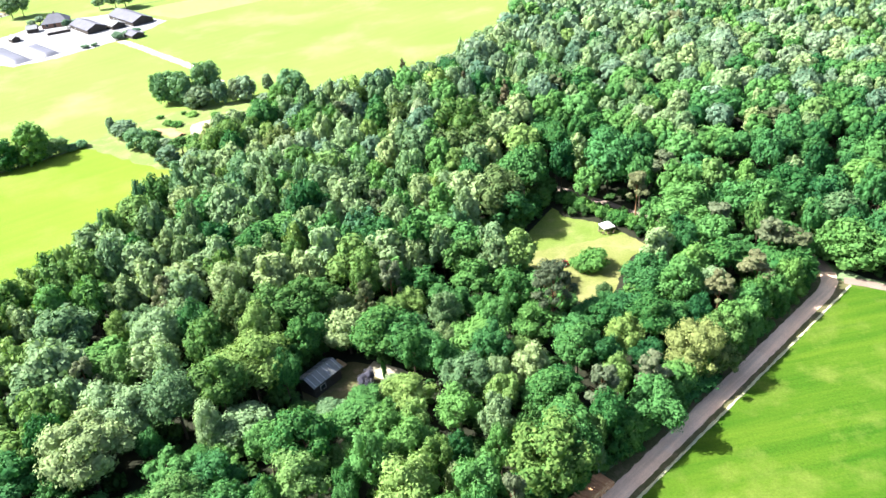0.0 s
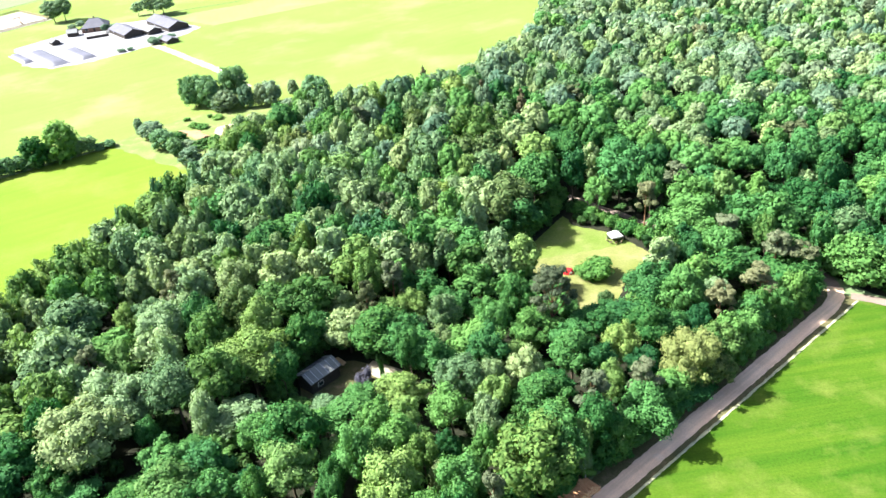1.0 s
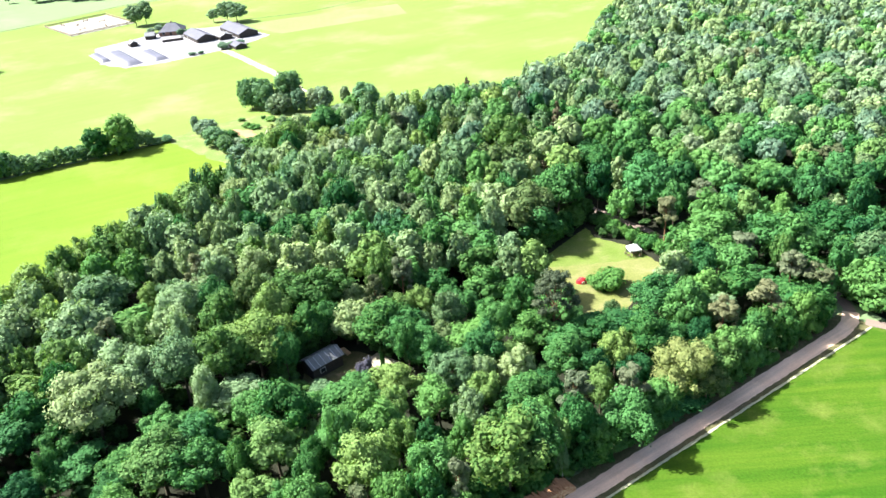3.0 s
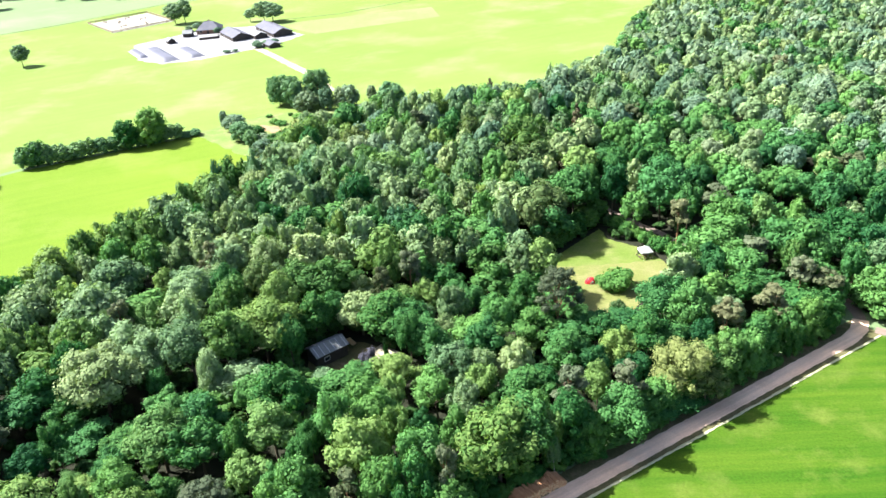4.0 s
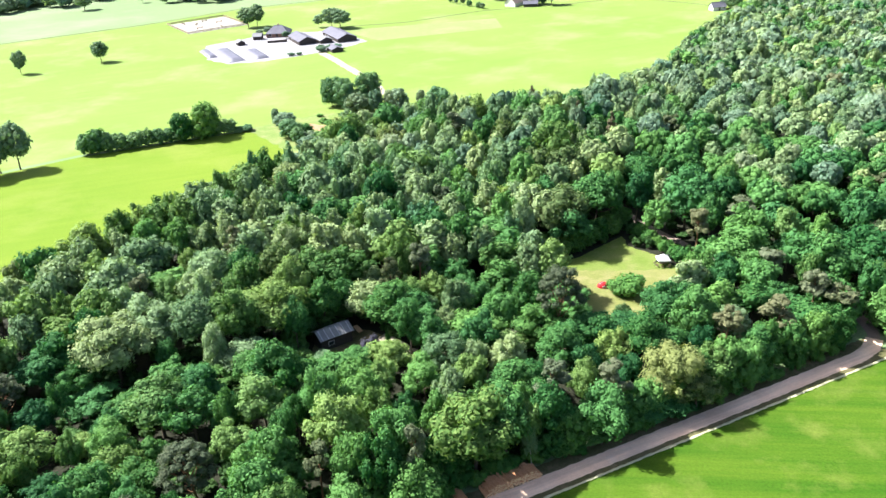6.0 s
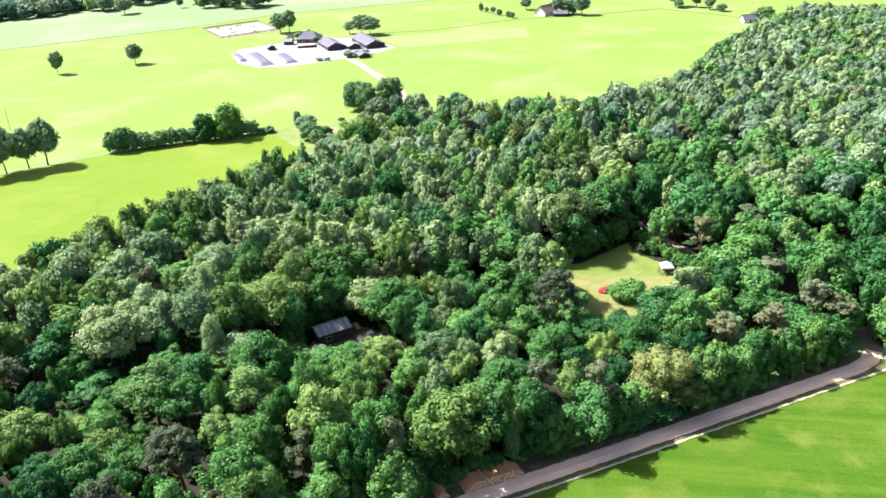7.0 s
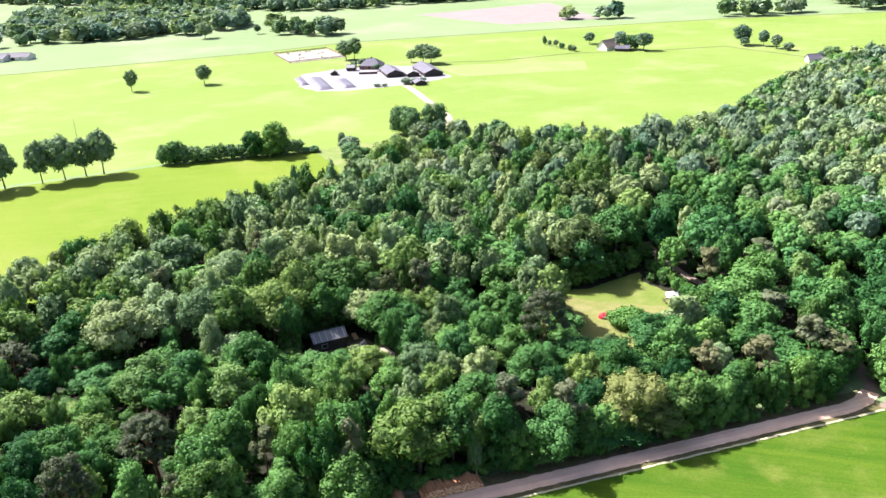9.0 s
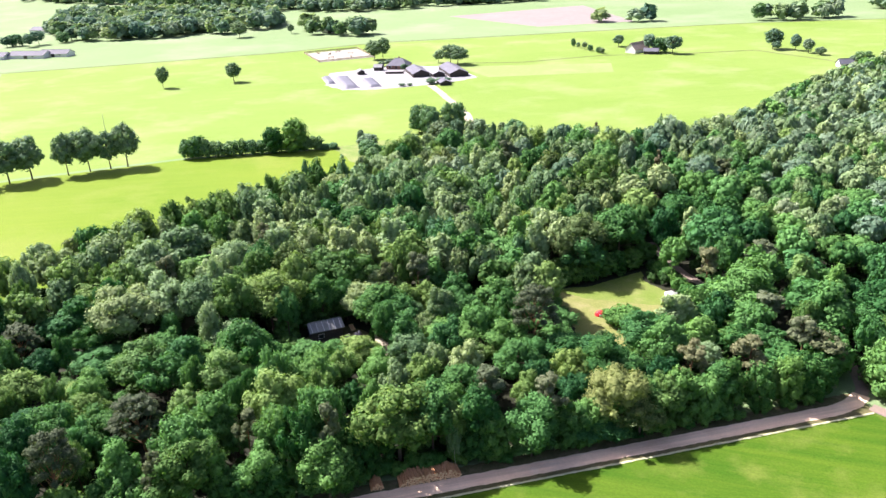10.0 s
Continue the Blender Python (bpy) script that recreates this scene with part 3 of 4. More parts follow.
BY_CLEARING = (
    ('Y', 3.6, 112.7, 13.1, 3.1),
    ('G', 11.9, 113.5, 12.4, 4.6),
    ('Y', 9.2, 131.1, 7.0, 2.3),
    ('C', 14.9, 137.3, 19.6, 4.6),
    ('G', 22.8, 135.4, 11.2, 4.0),
    ('G', 45.6, 150.0, 13.0, 3.6),
    ('D', 35.8, 147.5, 14.4, 4.7),
)
NORTH = (
    ('P', 55.2, 166.9, 13.5, 3.9),
    ('D', -68.3, 178.9, 19.8, 5.4),
    ('Y', -83.0, 177.5, 21.7, 7.0),
    ('L', -54.0, 179.8, 18.7, 3.8),
    ('L', -70.6, 169.3, 18.9, 3.7),
    ('G', -45.2, 174.4, 16.2, 5.1),
    ('G', -10.6, 170.3, 15.3, 5.4),
    ('L', -84.4, 165.0, 19.1, 5.3),
    ('O', 5.2, 184.6, 19.2, 6.6),
    ('G', 13.1, 195.3, 18.9, 5.9),
    ('D', 21.4, 220.0, 17.4, 7.3),
    ('P', 48.7, 194.7, 15.1, 4.4),
    ('D', -6.9, 269.0, 22.1, 6.8),
    ('R', -21.8, 266.1, 20.5, 3.4),
    ('R', -1.4, 244.0, 22.5, 3.9),
    ('R', 10.4, 234.4, 22.5, 4.2),
    ('G', 62.9, 247.8, 13.5, 6.4),
    ('L', 7.1, 313.9, 16.7, 5.6),
    ('G', 67.4, 212.3, 12.7, 5.6),
)
WEST = (
    ('Y', -47.6, 115.5, 19.2, 4.6),
    ('L', -55.3, 113.2, 17.7, 5.2),
    ('L', -48.0, 107.0, 14.0, 2.8),
    ('G', -45.5, 104.8, 7.0, 2.8),
    ('G', -49.6, 102.8, 7.6, 4.5),
    ('Y', -83.1, 104.3, 14.2, 5.0),
    ('L', -67.9, 101.9, 18.5, 5.7),
    ('L', -65.8, 111.2, 17.1, 4.8),
    ('L', -85.9, 136.1, 17.5, 5.5),
    ('Y', -89.2, 124.5, 18.9, 5.4),
    ('L', -82.5, 116.6, 16.7, 5.1),
    ('Y', -102.6, 134.6, 20.4, 5.8),
    ('D', -104.1, 123.7, 20.2, 4.9),
    ('G', -75.1, 130.0, 12.5, 4.6),
    ('G', -50.0, 164.6, 19.0, 5.6),
    ('L', -61.7, 158.2, 15.5, 4.3),
)
WEST_BELT = (
    ('A', -96.2, 121.1, 19.1, 4.9),
    ('A', -82.1, 122.9, 19.3, 4.2),
    ('G', -83.6, 146.6, 18.0, 3.7),
    ('G', -92.2, 144.4, 17.8, 3.2),
    ('A', -94.1, 138.0, 17.8, 3.2),
    ('P', -67.5, 145.5, 17.4, 3.0),
    ('A', -62.7, 148.0, 18.0, 3.6),
    ('Y', -51.6, 127.9, 19.9, 4.4),
    ('A', -69.5, 139.5, 15.1, 3.8),
    ('A', -62.2, 124.4, 17.1, 3.5),
    ('O', -49.1, 136.2, 19.4, 3.8),
    ('A', -94.6, 114.2, 17.5, 3.7),
    ('Y', -92.5, 105.9, 18.3, 4.6),
    ('P', -74.5, 120.9, 16.3, 2.6),
    ('A', -89.7, 101.4, 15.1, 3.5),
    ('G', -78.7, 97.8, 13.9, 4.1),
)
SOUTH_WEST = (
    ('D', -79.8, 93.5, 11.8, 4.3),
    ('G', -71.2, 94.6, 10.3, 3.3),
    ('G', -40.1, 87.8, 14.3, 4.2),
    ('G', -49.7, 78.3, 12.4, 3.2),
    ('G', -43.1, 80.4, 8.3, 2.8),
    ('Y', -29.1, 93.7, 15.3, 4.6),
    ('G', -36.9, 102.7, 13.5, 3.0),
    ('G', -21.3, 77.0, 13.9, 2.5),
)
SOUTH_EDGE = (
    ('G', -17.2, 70.8, 16.1, 4.2),
    ('C', -30.3, 56.1, 19.3, 4.4),
    ('Y', -30.9, 61.3, 13.8, 2.2),
    ('G', -23.0, 63.3, 13.9, 3.3),
    ('Y', -63.9, 71.5, 12.5, 4.3),
    ('C', -78.9, 82.7, 14.2, 4.4),
    ('Y', -61.0, 80.4, 6.3, 2.5),
    ('G', -48.3, 72.0, 9.1, 4.1),
    ('Y', -87.9, 90.5, 16.6, 4.4),
    ('P', -15.8, 64.0, 14.6, 2.2),
    ('G', -11.4, 71.2, 12.4, 3.0),
    ('G', -16.2, 81.9, 8.1, 2.4),
    ('D', -32.5, 51.3, 17.1, 3.1),
    ('G', -52.8, 98.4, 11.2, 3.9),
    ('A', -104.9, 108.7, 17.3, 4.6),
    ('G', 4.8, 81.3, 12.8, 4.2),
    ('G', -4.0, 76.0, 11.5, 3.0),
    ('Y', -12.8, 67.2, 15.4, 4.6),
)
MIDDLE = (
    ('G', -3.8, 108.8, 12.8, 3.9),
    ('G', -0.1, 87.7, 18.9, 2.8),
    ('G', 15.0, 116.1, 10.2, 3.1),
    ('G', 2.7, 97.1, 14.0, 2.1),
    ('Y', 17.6, 99.7, 13.4, 1.9),
    ('G', -1.2, 82.0, 18.1, 2.7),
    ('G', -18.1, 95.4, 16.4, 2.7),
    ('D', -32.7, 135.9, 11.9, 2.7),
    ('G', -35.5, 130.9, 14.4, 3.4),
    ('D', -36.6, 119.8, 15.6, 2.8),
    ('A', -33.3, 157.1, 20.8, 4.5),
    ('Y', -23.4, 145.8, 20.1, 3.1),
    ('D', -1.9, 162.9, 14.9, 4.7),
    ('G', 8.5, 141.2, 15.6, 3.5),
    ('G', 11.7, 134.6, 11.5, 3.9),
    ('G', 5.2, 141.1, 8.9, 3.1),
    ('G', -0.7, 143.8, 8.4, 2.7),
    ('G', -7.5, 124.2, 13.1, 3.8),
    ('G', -14.6, 161.6, 19.7, 4.5),
    ('D', 8.0, 181.2, 13.9, 4.4),
    ('L', 18.5, 98.6, 9.8, 1.5),
)
EAST = (
    ('G', 50.1, 173.3, 15.8, 6.5),
    ('G', 53.4, 163.4, 13.1, 3.4),
    ('D', 64.0, 173.6, 16.0, 4.6),
    ('G', 67.4, 169.8, 16.2, 4.3),
    ('G', 77.1, 182.3, 14.8, 5.4),
    ('A', 40.0, 155.8, 14.7, 3.5),
    ('O', 26.8, 147.6, 6.4, 1.5),
    ('G', 53.4, 135.5, 12.2, 3.9),
    ('G', 33.1, 131.1, 14.8, 4.2),
)
NORTH_BELT = (
    ('O', -5.6, 208.5, 20.6, 4.4),
    ('O', -20.6, 224.6, 22.7, 4.3),
    ('O', 1.7, 211.1, 20.6, 4.8),
    ('Y', -3.1, 220.9, 25.5, 5.9),
    ('A', 5.1, 235.3, 19.9, 3.1),
    ('A', -15.7, 235.2, 23.3, 4.4),
    ('A', -13.8, 208.4, 21.8, 4.5),
    ('A', -1.1, 183.6, 18.6, 4.6),
    ('Y', -36.7, 249.5, 23.4, 6.2),
    ('A', 47.1, 233.3, 15.3, 4.5),
    ('G', 40.0, 225.2, 14.8, 4.7),
    ('A', 34.1, 266.6, 16.7, 6.2),
    ('F', 25.6, 257.9, 20.9, 6.0),
    ('D', 35.6, 199.6, 20.2, 7.2),
)
NORTH_WEST = (
    ('A', -89.4, 164.8, 20.3, 4.3),
    ('A', -59.1, 177.7, 23.2, 4.2),
    ('D', -39.8, 177.8, 22.3, 4.1),
    ('A', -31.3, 179.3, 21.6, 4.3),
    ('P', -22.6, 173.5, 20.0, 3.1),
    ('Y', -38.6, 196.5, 22.8, 5.3),
    ('A', -54.6, 198.9, 24.6, 5.2),
    ('Y', -70.7, 220.5, 25.0, 6.4),
    ('O', -54.7, 216.9, 22.4, 4.8),
    ('G', -45.5, 226.0, 25.8, 6.6),
    ('A', -34.0, 213.5, 22.9, 4.6),
    ('D', -22.0, 163.7, 19.3, 4.0),
    ('A', -75.3, 157.4, 20.2, 4.1),
    ('Y', -87.3, 155.6, 19.7, 4.2),
)
KNOWN = [*BY_TRACK, *SOUTH, *BY_CABIN, *BY_CLEARING, *NORTH, *WEST, *WEST_BELT, *SOUTH_WEST, *SOUTH_EDGE, *MIDDLE, *EAST, *NORTH_BELT, *NORTH_WEST]
pick = random.Random(11)


def canopy_height(x, y):
    """Height of the canopy by the trees known nearby."""
    w = np.array([1 / ((x - k[1]) ** 2 + (y - k[2]) ** 2 + 30) for k in KNOWN])
    return float((w * np.array([max(k[3], 9.0) for k in KNOWN])).sum() / w.sum())


def fill_wood():
    """Scatter trees over the rest of the wood, crown beside crown."""
    rng = np.random.default_rng(5)
    cand = np.stack([rng.uniform(-125, 330, 60000), rng.uniform(12, 520, 60000)], axis=1)
    ok = inside(cand, WOOD) & ~inside(cand, CLEARING) & ~inside(cand, YARD_BY_CABIN)
    ok &= ~((edge_distance(cand, CLEARING) < 2.0) | (edge_distance(cand, YARD_BY_CABIN) < 1.0))
    ok &= (cand[:, 1] - cand[:, 0] > 83) | (cand[:, 0] > 76)
    ok &= edge_distance(cand, WOOD) > 1.5
    lane = np.array(PATH_LINE)
    for a, b in zip(lane, lane[1:]):
        k = np.clip(((cand - a) @ (b - a)) / ((b - a) @ (b - a)), 0, 1)
        ok &= np.linalg.norm(cand - a - k[:, None] * (b - a), axis=1) > 3.4
    cand = cand[ok]
    d_open = np.where(cand[:, 1] < 172, edge_distance(cand, CLEARING), 99)
    d_open = np.where((cand[:, 1] < 152) & (cand[:, 0] < 40) & (cand[:, 0] > 2), d_open, 99)
    d_yard = np.where((cand[:, 1] < 124) & (cand[:, 0] > -42) & (cand[:, 0] < -8), edge_distance(cand, YARD_BY_CABIN), 99)
    out = []
    have = [(k[1], k[2], k[4]) for k in KNOWN]
    cell = {}
    for x, y, r in have:
        cell.setdefault((int(x // 12), int(y // 12)), []).append((x, y, r))
    for (x, y), o, q, e, g in zip(cand, d_open, d_yard, edge_distance(cand, WOOD), edge_distance(cand, CLEARING)):
        r = rng.uniform(1.9, 3.9) if y < 106 and x < 8 else rng.uniform(2.6, 4.9)
        i, j = int(x // 12), int(y // 12)
        close = [c for di in (-1, 0, 1) for dj in (-1, 0, 1) for c in cell.get((i + di, j + dj), ())]
        if g < 1.2 * r + 0.4:
            continue
        if any((x - a) ** 2 + (y - b) ** 2 < ((0.92 if y < 106 and x < 8 else 0.83 if x > 5 and y < 215 else 0.77 if y < 150 else 0.70) * (r + c)) ** 2 for a, b, c in close):
            continue
        cell.setdefault((i, j), []).append((x, y, r))
        h = canopy_height(x, y) * (1.12 if x < -75 or (y > 235 and x < 5) else 1.0) * (rng.uniform(0.84, 1.02) if y > 150 and x < 25 or y > 200 else rng.uniform(0.66, 1.06)) * (0.84 + 0.045 * r)
        h = min(h, 4.0 + 0.5 * o, 3.2 + 0.5 * q, 12.0 + 0.8 * e)
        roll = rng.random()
        # paler west and far, darker south and east: regional light painted as tone
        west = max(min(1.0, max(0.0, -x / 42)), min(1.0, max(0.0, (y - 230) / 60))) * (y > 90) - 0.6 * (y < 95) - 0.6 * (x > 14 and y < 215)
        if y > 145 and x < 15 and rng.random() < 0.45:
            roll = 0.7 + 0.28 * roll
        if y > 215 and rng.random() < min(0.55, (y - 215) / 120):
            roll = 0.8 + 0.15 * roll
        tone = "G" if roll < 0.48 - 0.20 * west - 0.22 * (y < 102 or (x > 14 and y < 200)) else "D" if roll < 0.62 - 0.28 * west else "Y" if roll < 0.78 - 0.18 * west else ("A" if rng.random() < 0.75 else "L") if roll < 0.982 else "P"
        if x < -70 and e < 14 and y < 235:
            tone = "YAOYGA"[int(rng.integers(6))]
        # more dark tones south and east, more pale ones west, for the same light
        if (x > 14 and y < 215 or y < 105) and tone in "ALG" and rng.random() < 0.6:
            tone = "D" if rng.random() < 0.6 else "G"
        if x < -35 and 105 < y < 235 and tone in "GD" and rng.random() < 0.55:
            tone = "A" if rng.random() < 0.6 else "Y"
        # tones beyond y 165 shift with distance to stand for haze
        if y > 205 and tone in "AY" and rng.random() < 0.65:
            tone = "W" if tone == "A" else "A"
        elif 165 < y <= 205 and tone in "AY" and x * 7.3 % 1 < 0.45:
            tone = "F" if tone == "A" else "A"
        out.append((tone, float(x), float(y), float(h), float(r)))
    return out


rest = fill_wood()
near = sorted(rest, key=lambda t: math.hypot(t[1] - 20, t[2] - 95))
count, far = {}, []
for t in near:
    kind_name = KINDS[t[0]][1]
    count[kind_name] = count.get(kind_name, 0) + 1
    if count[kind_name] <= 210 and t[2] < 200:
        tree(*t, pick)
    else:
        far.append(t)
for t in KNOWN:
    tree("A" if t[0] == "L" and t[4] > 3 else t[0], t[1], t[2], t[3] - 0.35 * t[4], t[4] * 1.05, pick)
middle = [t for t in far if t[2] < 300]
wood("woodland", middle, 540, 0.46, "dense mixed woodland canopy, regional light put into its tones", 40)
wood("far_woodland", [t for t in far if t[2] >= 300], 230, 0.70, "distant mixed woodland canopy with haze in its leaf tones", 70, "clump")

for t in (("G", 88, 157, 11.5, 5.2), ("Y", 95, 152.5, 10, 4.6), ("G", 103, 147, 11, 4.8), ("D", 111, 142, 11, 4.6), ("L", 82, 165, 13, 4.4)):
    tree(*t, pick)

for i in range(27):
    x = -34 + i * 3.9 + pick.uniform(-0.8, 0.8)
    if 8 < x < 21 or x > 69:
        continue
    tree("E", x, x + 80.2 + pick.uniform(-0.4, 1.4), pick.uniform(7.0, 10.0) + 2.5 * (x > 38), pick.uniform(2.8, 3.8), pick, "wood edge trees")
# the last three are added to keep sun off the track by the logs
for t in (("E", 6, 92.5, 8, 3.2), ("E", 10.2, 99.5, 9, 3.4), ("E", 15.6, 103.2, 9, 3.4), ("E", 20.6, 104.5, 8, 3.2), ("L", 11.6, 98.3, 10, 1.8), ("E", 2, 87.5, 8, 3.2), ("E", 3.6, 85.4, 11, 3.4), ("E", 5.4, 88.8, 11, 3.0), ("E", -1.5, 81.4, 11, 3.2)):
    tree(*t, pick, "wood edge trees")
# trees at x 69.4 and 65.6 are added to shade the junction
for t in (("O", 43.6, 121.2, 8.5, 3.6), ("E", 70.5, 158, 8.5, 3.6), ("E", 79.5, 161.5, 9, 4), ("E", 69.4, 150.8, 9, 3.0), ("E", 65.6, 148.6, 9.5, 3.4), ("E", 33.5, 149.5, 3.6, 2.2), ("E", 29.8, 143.6, 3.6, 2.4), ("E", 37, 154.5, 4, 2.4), ("E", 39.5, 159.5, 5, 2.6), ("E", 68, 163, 10, 4), ("E", 78, 168, 10, 4), ("E", 82.4, 154.0, 12.0, 6.2), ("E", 90, 148.6, 8, 3.8), ("E", 97, 144.2, 8, 3.8), ("E", 104, 140, 7.5, 3.6), ("E", 111, 135.6, 8, 3.8)):
    tree(*t, pick, "wood edge trees")


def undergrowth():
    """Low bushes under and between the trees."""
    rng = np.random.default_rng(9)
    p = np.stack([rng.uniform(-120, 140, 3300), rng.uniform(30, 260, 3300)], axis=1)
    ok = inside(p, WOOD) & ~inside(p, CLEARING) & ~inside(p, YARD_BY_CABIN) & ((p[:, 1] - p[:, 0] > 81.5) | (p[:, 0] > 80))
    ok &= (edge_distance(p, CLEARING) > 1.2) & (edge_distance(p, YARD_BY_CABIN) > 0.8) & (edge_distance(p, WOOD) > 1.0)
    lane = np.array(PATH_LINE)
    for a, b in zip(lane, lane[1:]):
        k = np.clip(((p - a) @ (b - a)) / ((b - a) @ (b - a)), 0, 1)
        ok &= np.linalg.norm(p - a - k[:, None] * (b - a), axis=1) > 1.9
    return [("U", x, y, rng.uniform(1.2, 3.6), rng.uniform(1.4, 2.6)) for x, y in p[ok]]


# dark tone U puts the shade between the trunks into the leaves
wood("undergrowth", undergrowth(), 80, 0.42, "low undergrowth in a leaf colour darkened for gap shade", 120)

# ---- shrubs: wood edge, clearing, hedge behind the clearing ----
for i in range(46):
    x = -14 + i * 1.9 + pick.uniform(-0.5, 0.5)
    if 7 < x < 22 or x > 70:
        continue
    tree(pick.choice("SSG"), x, x + 77.9 + pick.uniform(-0.4, 1.2), pick.uniform(1.5, 3.5), pick.uniform(1.3, 2.1), pick, "shrubs along the wood edge",
         "shrub", "dense green undergrowth shrub at the wood edge")
for i in range(11):
    x = 6.5 + i * 1.5 + pick.uniform(-0.4, 0.4)
    tree("S", x, x + 81.5 + pick.uniform(-0.6, 1.2), pick.uniform(2.0, 3.6), pick.uniform(1.5, 2.2), pick, "shrubs along the wood edge",
         "shrub", "dense green undergrowth shrub behind the log pile")
for t in ((-37.5, 132.5, 6, 2.8), (-34, 136.5, 6.5, 3), (-29, 137, 6, 2.8), (-25, 137.5, 6, 2.6), (-39, 127, 7, 2.8), (-38.5, 121, 6, 2.6)):
    tree("E", *t, pick, "maples round the cabin")
for i in range(19):
    x, y = [(4.5, 176), (7.4, 178.6), (9.8, 181.6), (12.4, 185.6), (15, 189.2), (17.6, 193.8), (1.5, 170), (1.5, 174.5), (2, 178.5), (5, 182), (8, 185.5), (10.5, 189), (13.5, 192), (16.5, 195.5), (19, 199), (5, 165.5), (9, 160.5), (12.5, 156.5), (43, 166)][i]
    tree("E", x, y, pick.uniform(4.5, 7.0), pick.uniform(2.4, 3.2), pick, "maples round the clearing")
tree("S", 26.2, 162.2, 4.6, 4.4, pick, "clearing shrubs", label="broad rounded green bush on the clearing lawn")
tree("S", 23.6, 161.5, 3.4, 2.8, pick, "clearing shrubs")
for i in range(16):
    k = i / 15
    tree("S", 23.5 + 18.5 * k + pick.uniform(-0.8, 0.8), 194.5 - 17.5 * k + pick.uniform(-1.2, 1.2), pick.uniform(2.6, 3.8), pick.uniform(1.8, 2.6), pick, "shrubs behind the clearing")
tree("K", -22.6, 125.0, 4.4, 2.0, pick, "cabin shrubs")

# ---- trees of the meadows ----
for x, y, h, r in ((-219, 171, 17, 5.4), (-216, 178.5, 17, 5.2), (-207, 188, 17, 5.0), (-203, 195, 18, 5.8), (-199, 201.5, 16, 4.6), (-195, 206.5, 18, 5.6), (-226, 160, 17, 5.4)):
    tree("M", x, y, h, r, pick, "row of meadow trees", label="leafy green tree in a row on the meadow")
for x, y, h, r in ((-316, 333, 13, 4.0), (-287, 362, 12, 4.6), (-432, 519, 13, 8.0), (-246, 460, 15, 6.6), (-252, 459, 13, 5.6), (-193, 459, 13, 6.0), (-187, 458, 12, 5.4), (-203, 461, 8, 3.2)):
    tree("M", x, y, h, r, pick, "lone meadow trees", label="rounded tree standing alone on the meadow")
for i in range(17):
    k = i / 16
    h = 6.0 + 2.5 * (k < 0.15) + pick.uniform(-0.8, 0.8) - 3.5 * (k > 0.88)
    tree("F", -181 + 47 * k, 225 + 36.5 * k, h, 3.2 - 0.9 * (k > 0.88), pick, "field hedge trees", label="dark green hedgerow hawthorn between the meadows")
for x, y, h, r in ((-146, 251, 14, 5.2), (-153, 246, 11, 3.8), (-178, 228, 9, 4.0)):
    tree("E", x, y, h, r, pick, "field hedge trees", label="taller green tree rising from the field hedge")
# corner tones are lifted paler to stand for haze at this distance
for tone, x, y, h, r in (("W", -126.5, 270.4, 7.0, 1.8), ("W", -120.7, 267.4, 6.3, 4.0), ("F", -112.4, 255.7, 7.4, 4.7), ("F", -106.0, 250.1, 6.3, 2.9), ("E", -108.4, 260.7, 4.1, 3.0),
                         ("W", -102.7, 253.1, 4.2, 2.9), ("W", -97.3, 240.9, 5.9, 3.2), ("F", -94.1, 238.6, 2.6, 3.2), ("Y", -95.2, 249.2, 5.8, 3.3), ("F", -114.7, 297.7, 12.7, 4.8),
                         ("F", -120.2, 305.1, 9.6, 2.9), ("F", -109.1, 297.4, 12.6, 4.3), ("F", -99.7, 302.2, 14.4, 6.2), ("W", -100.6, 292.0, 8.2, 4.2), ("W", -103.4, 292.8, 5.9, 3.5),
                         ("W", -92.7, 293.3, 9.7, 3.2), ("W", -83.7, 296.4, 8.9, 4.2), ("W", -87.7, 295.1, 9.1, 3.2), ("W", -77.2, 304.2, 6.4, 2.4), ("F", -66.1, 293.7, 11.2, 6.3),
                         ("W", -76.2, 291.3, 3.4, 3.2), ("E", -69.9, 289.6, 7.4, 3.6)):
    tree(tone, x, y, h, r, pick, "trees at the wood corner")
for x, y in ((-113.4, 283.1), (-105.1, 285.2), (-92.4, 280.8), (-104.9, 274.4), (-108.2, 275.6), (-101.7, 283.4)):
    tree("S", x, y, pick.uniform(1.2, 2.2), pick.uniform(1.4, 2.4), pick, "shrubs at the wood corner", label="low scrub bush on the dry grass")

# ---- far woods and trees ----
FAR_WOODS = (
    [(-690, 530), (-620, 470), (-556, 462), (-505, 494), (-461, 528), (-438, 580), (-500, 640), (-640, 640), (-760, 600)],
    [(-1050, 720), (-600, 700), (-520, 690), (-440, 706), (-380, 765), (-300, 830), (-360, 960), (-1000, 900)],
    [(-187, 676), (-170, 678), (-168, 692), (-186, 692)], [(-151, 682), (-124, 684), (-122, 698), (-150, 696)],
    [(-60, 708), (-30, 725), (4, 752), (0, 772), (-64, 732)], [(10, 790), (70, 760), (160, 900), (30, 900)],
    [(-408, 550), (-336, 549), (-330, 566), (-404, 574)],
)
rng_far = np.random.default_rng(21)
far_trees = []
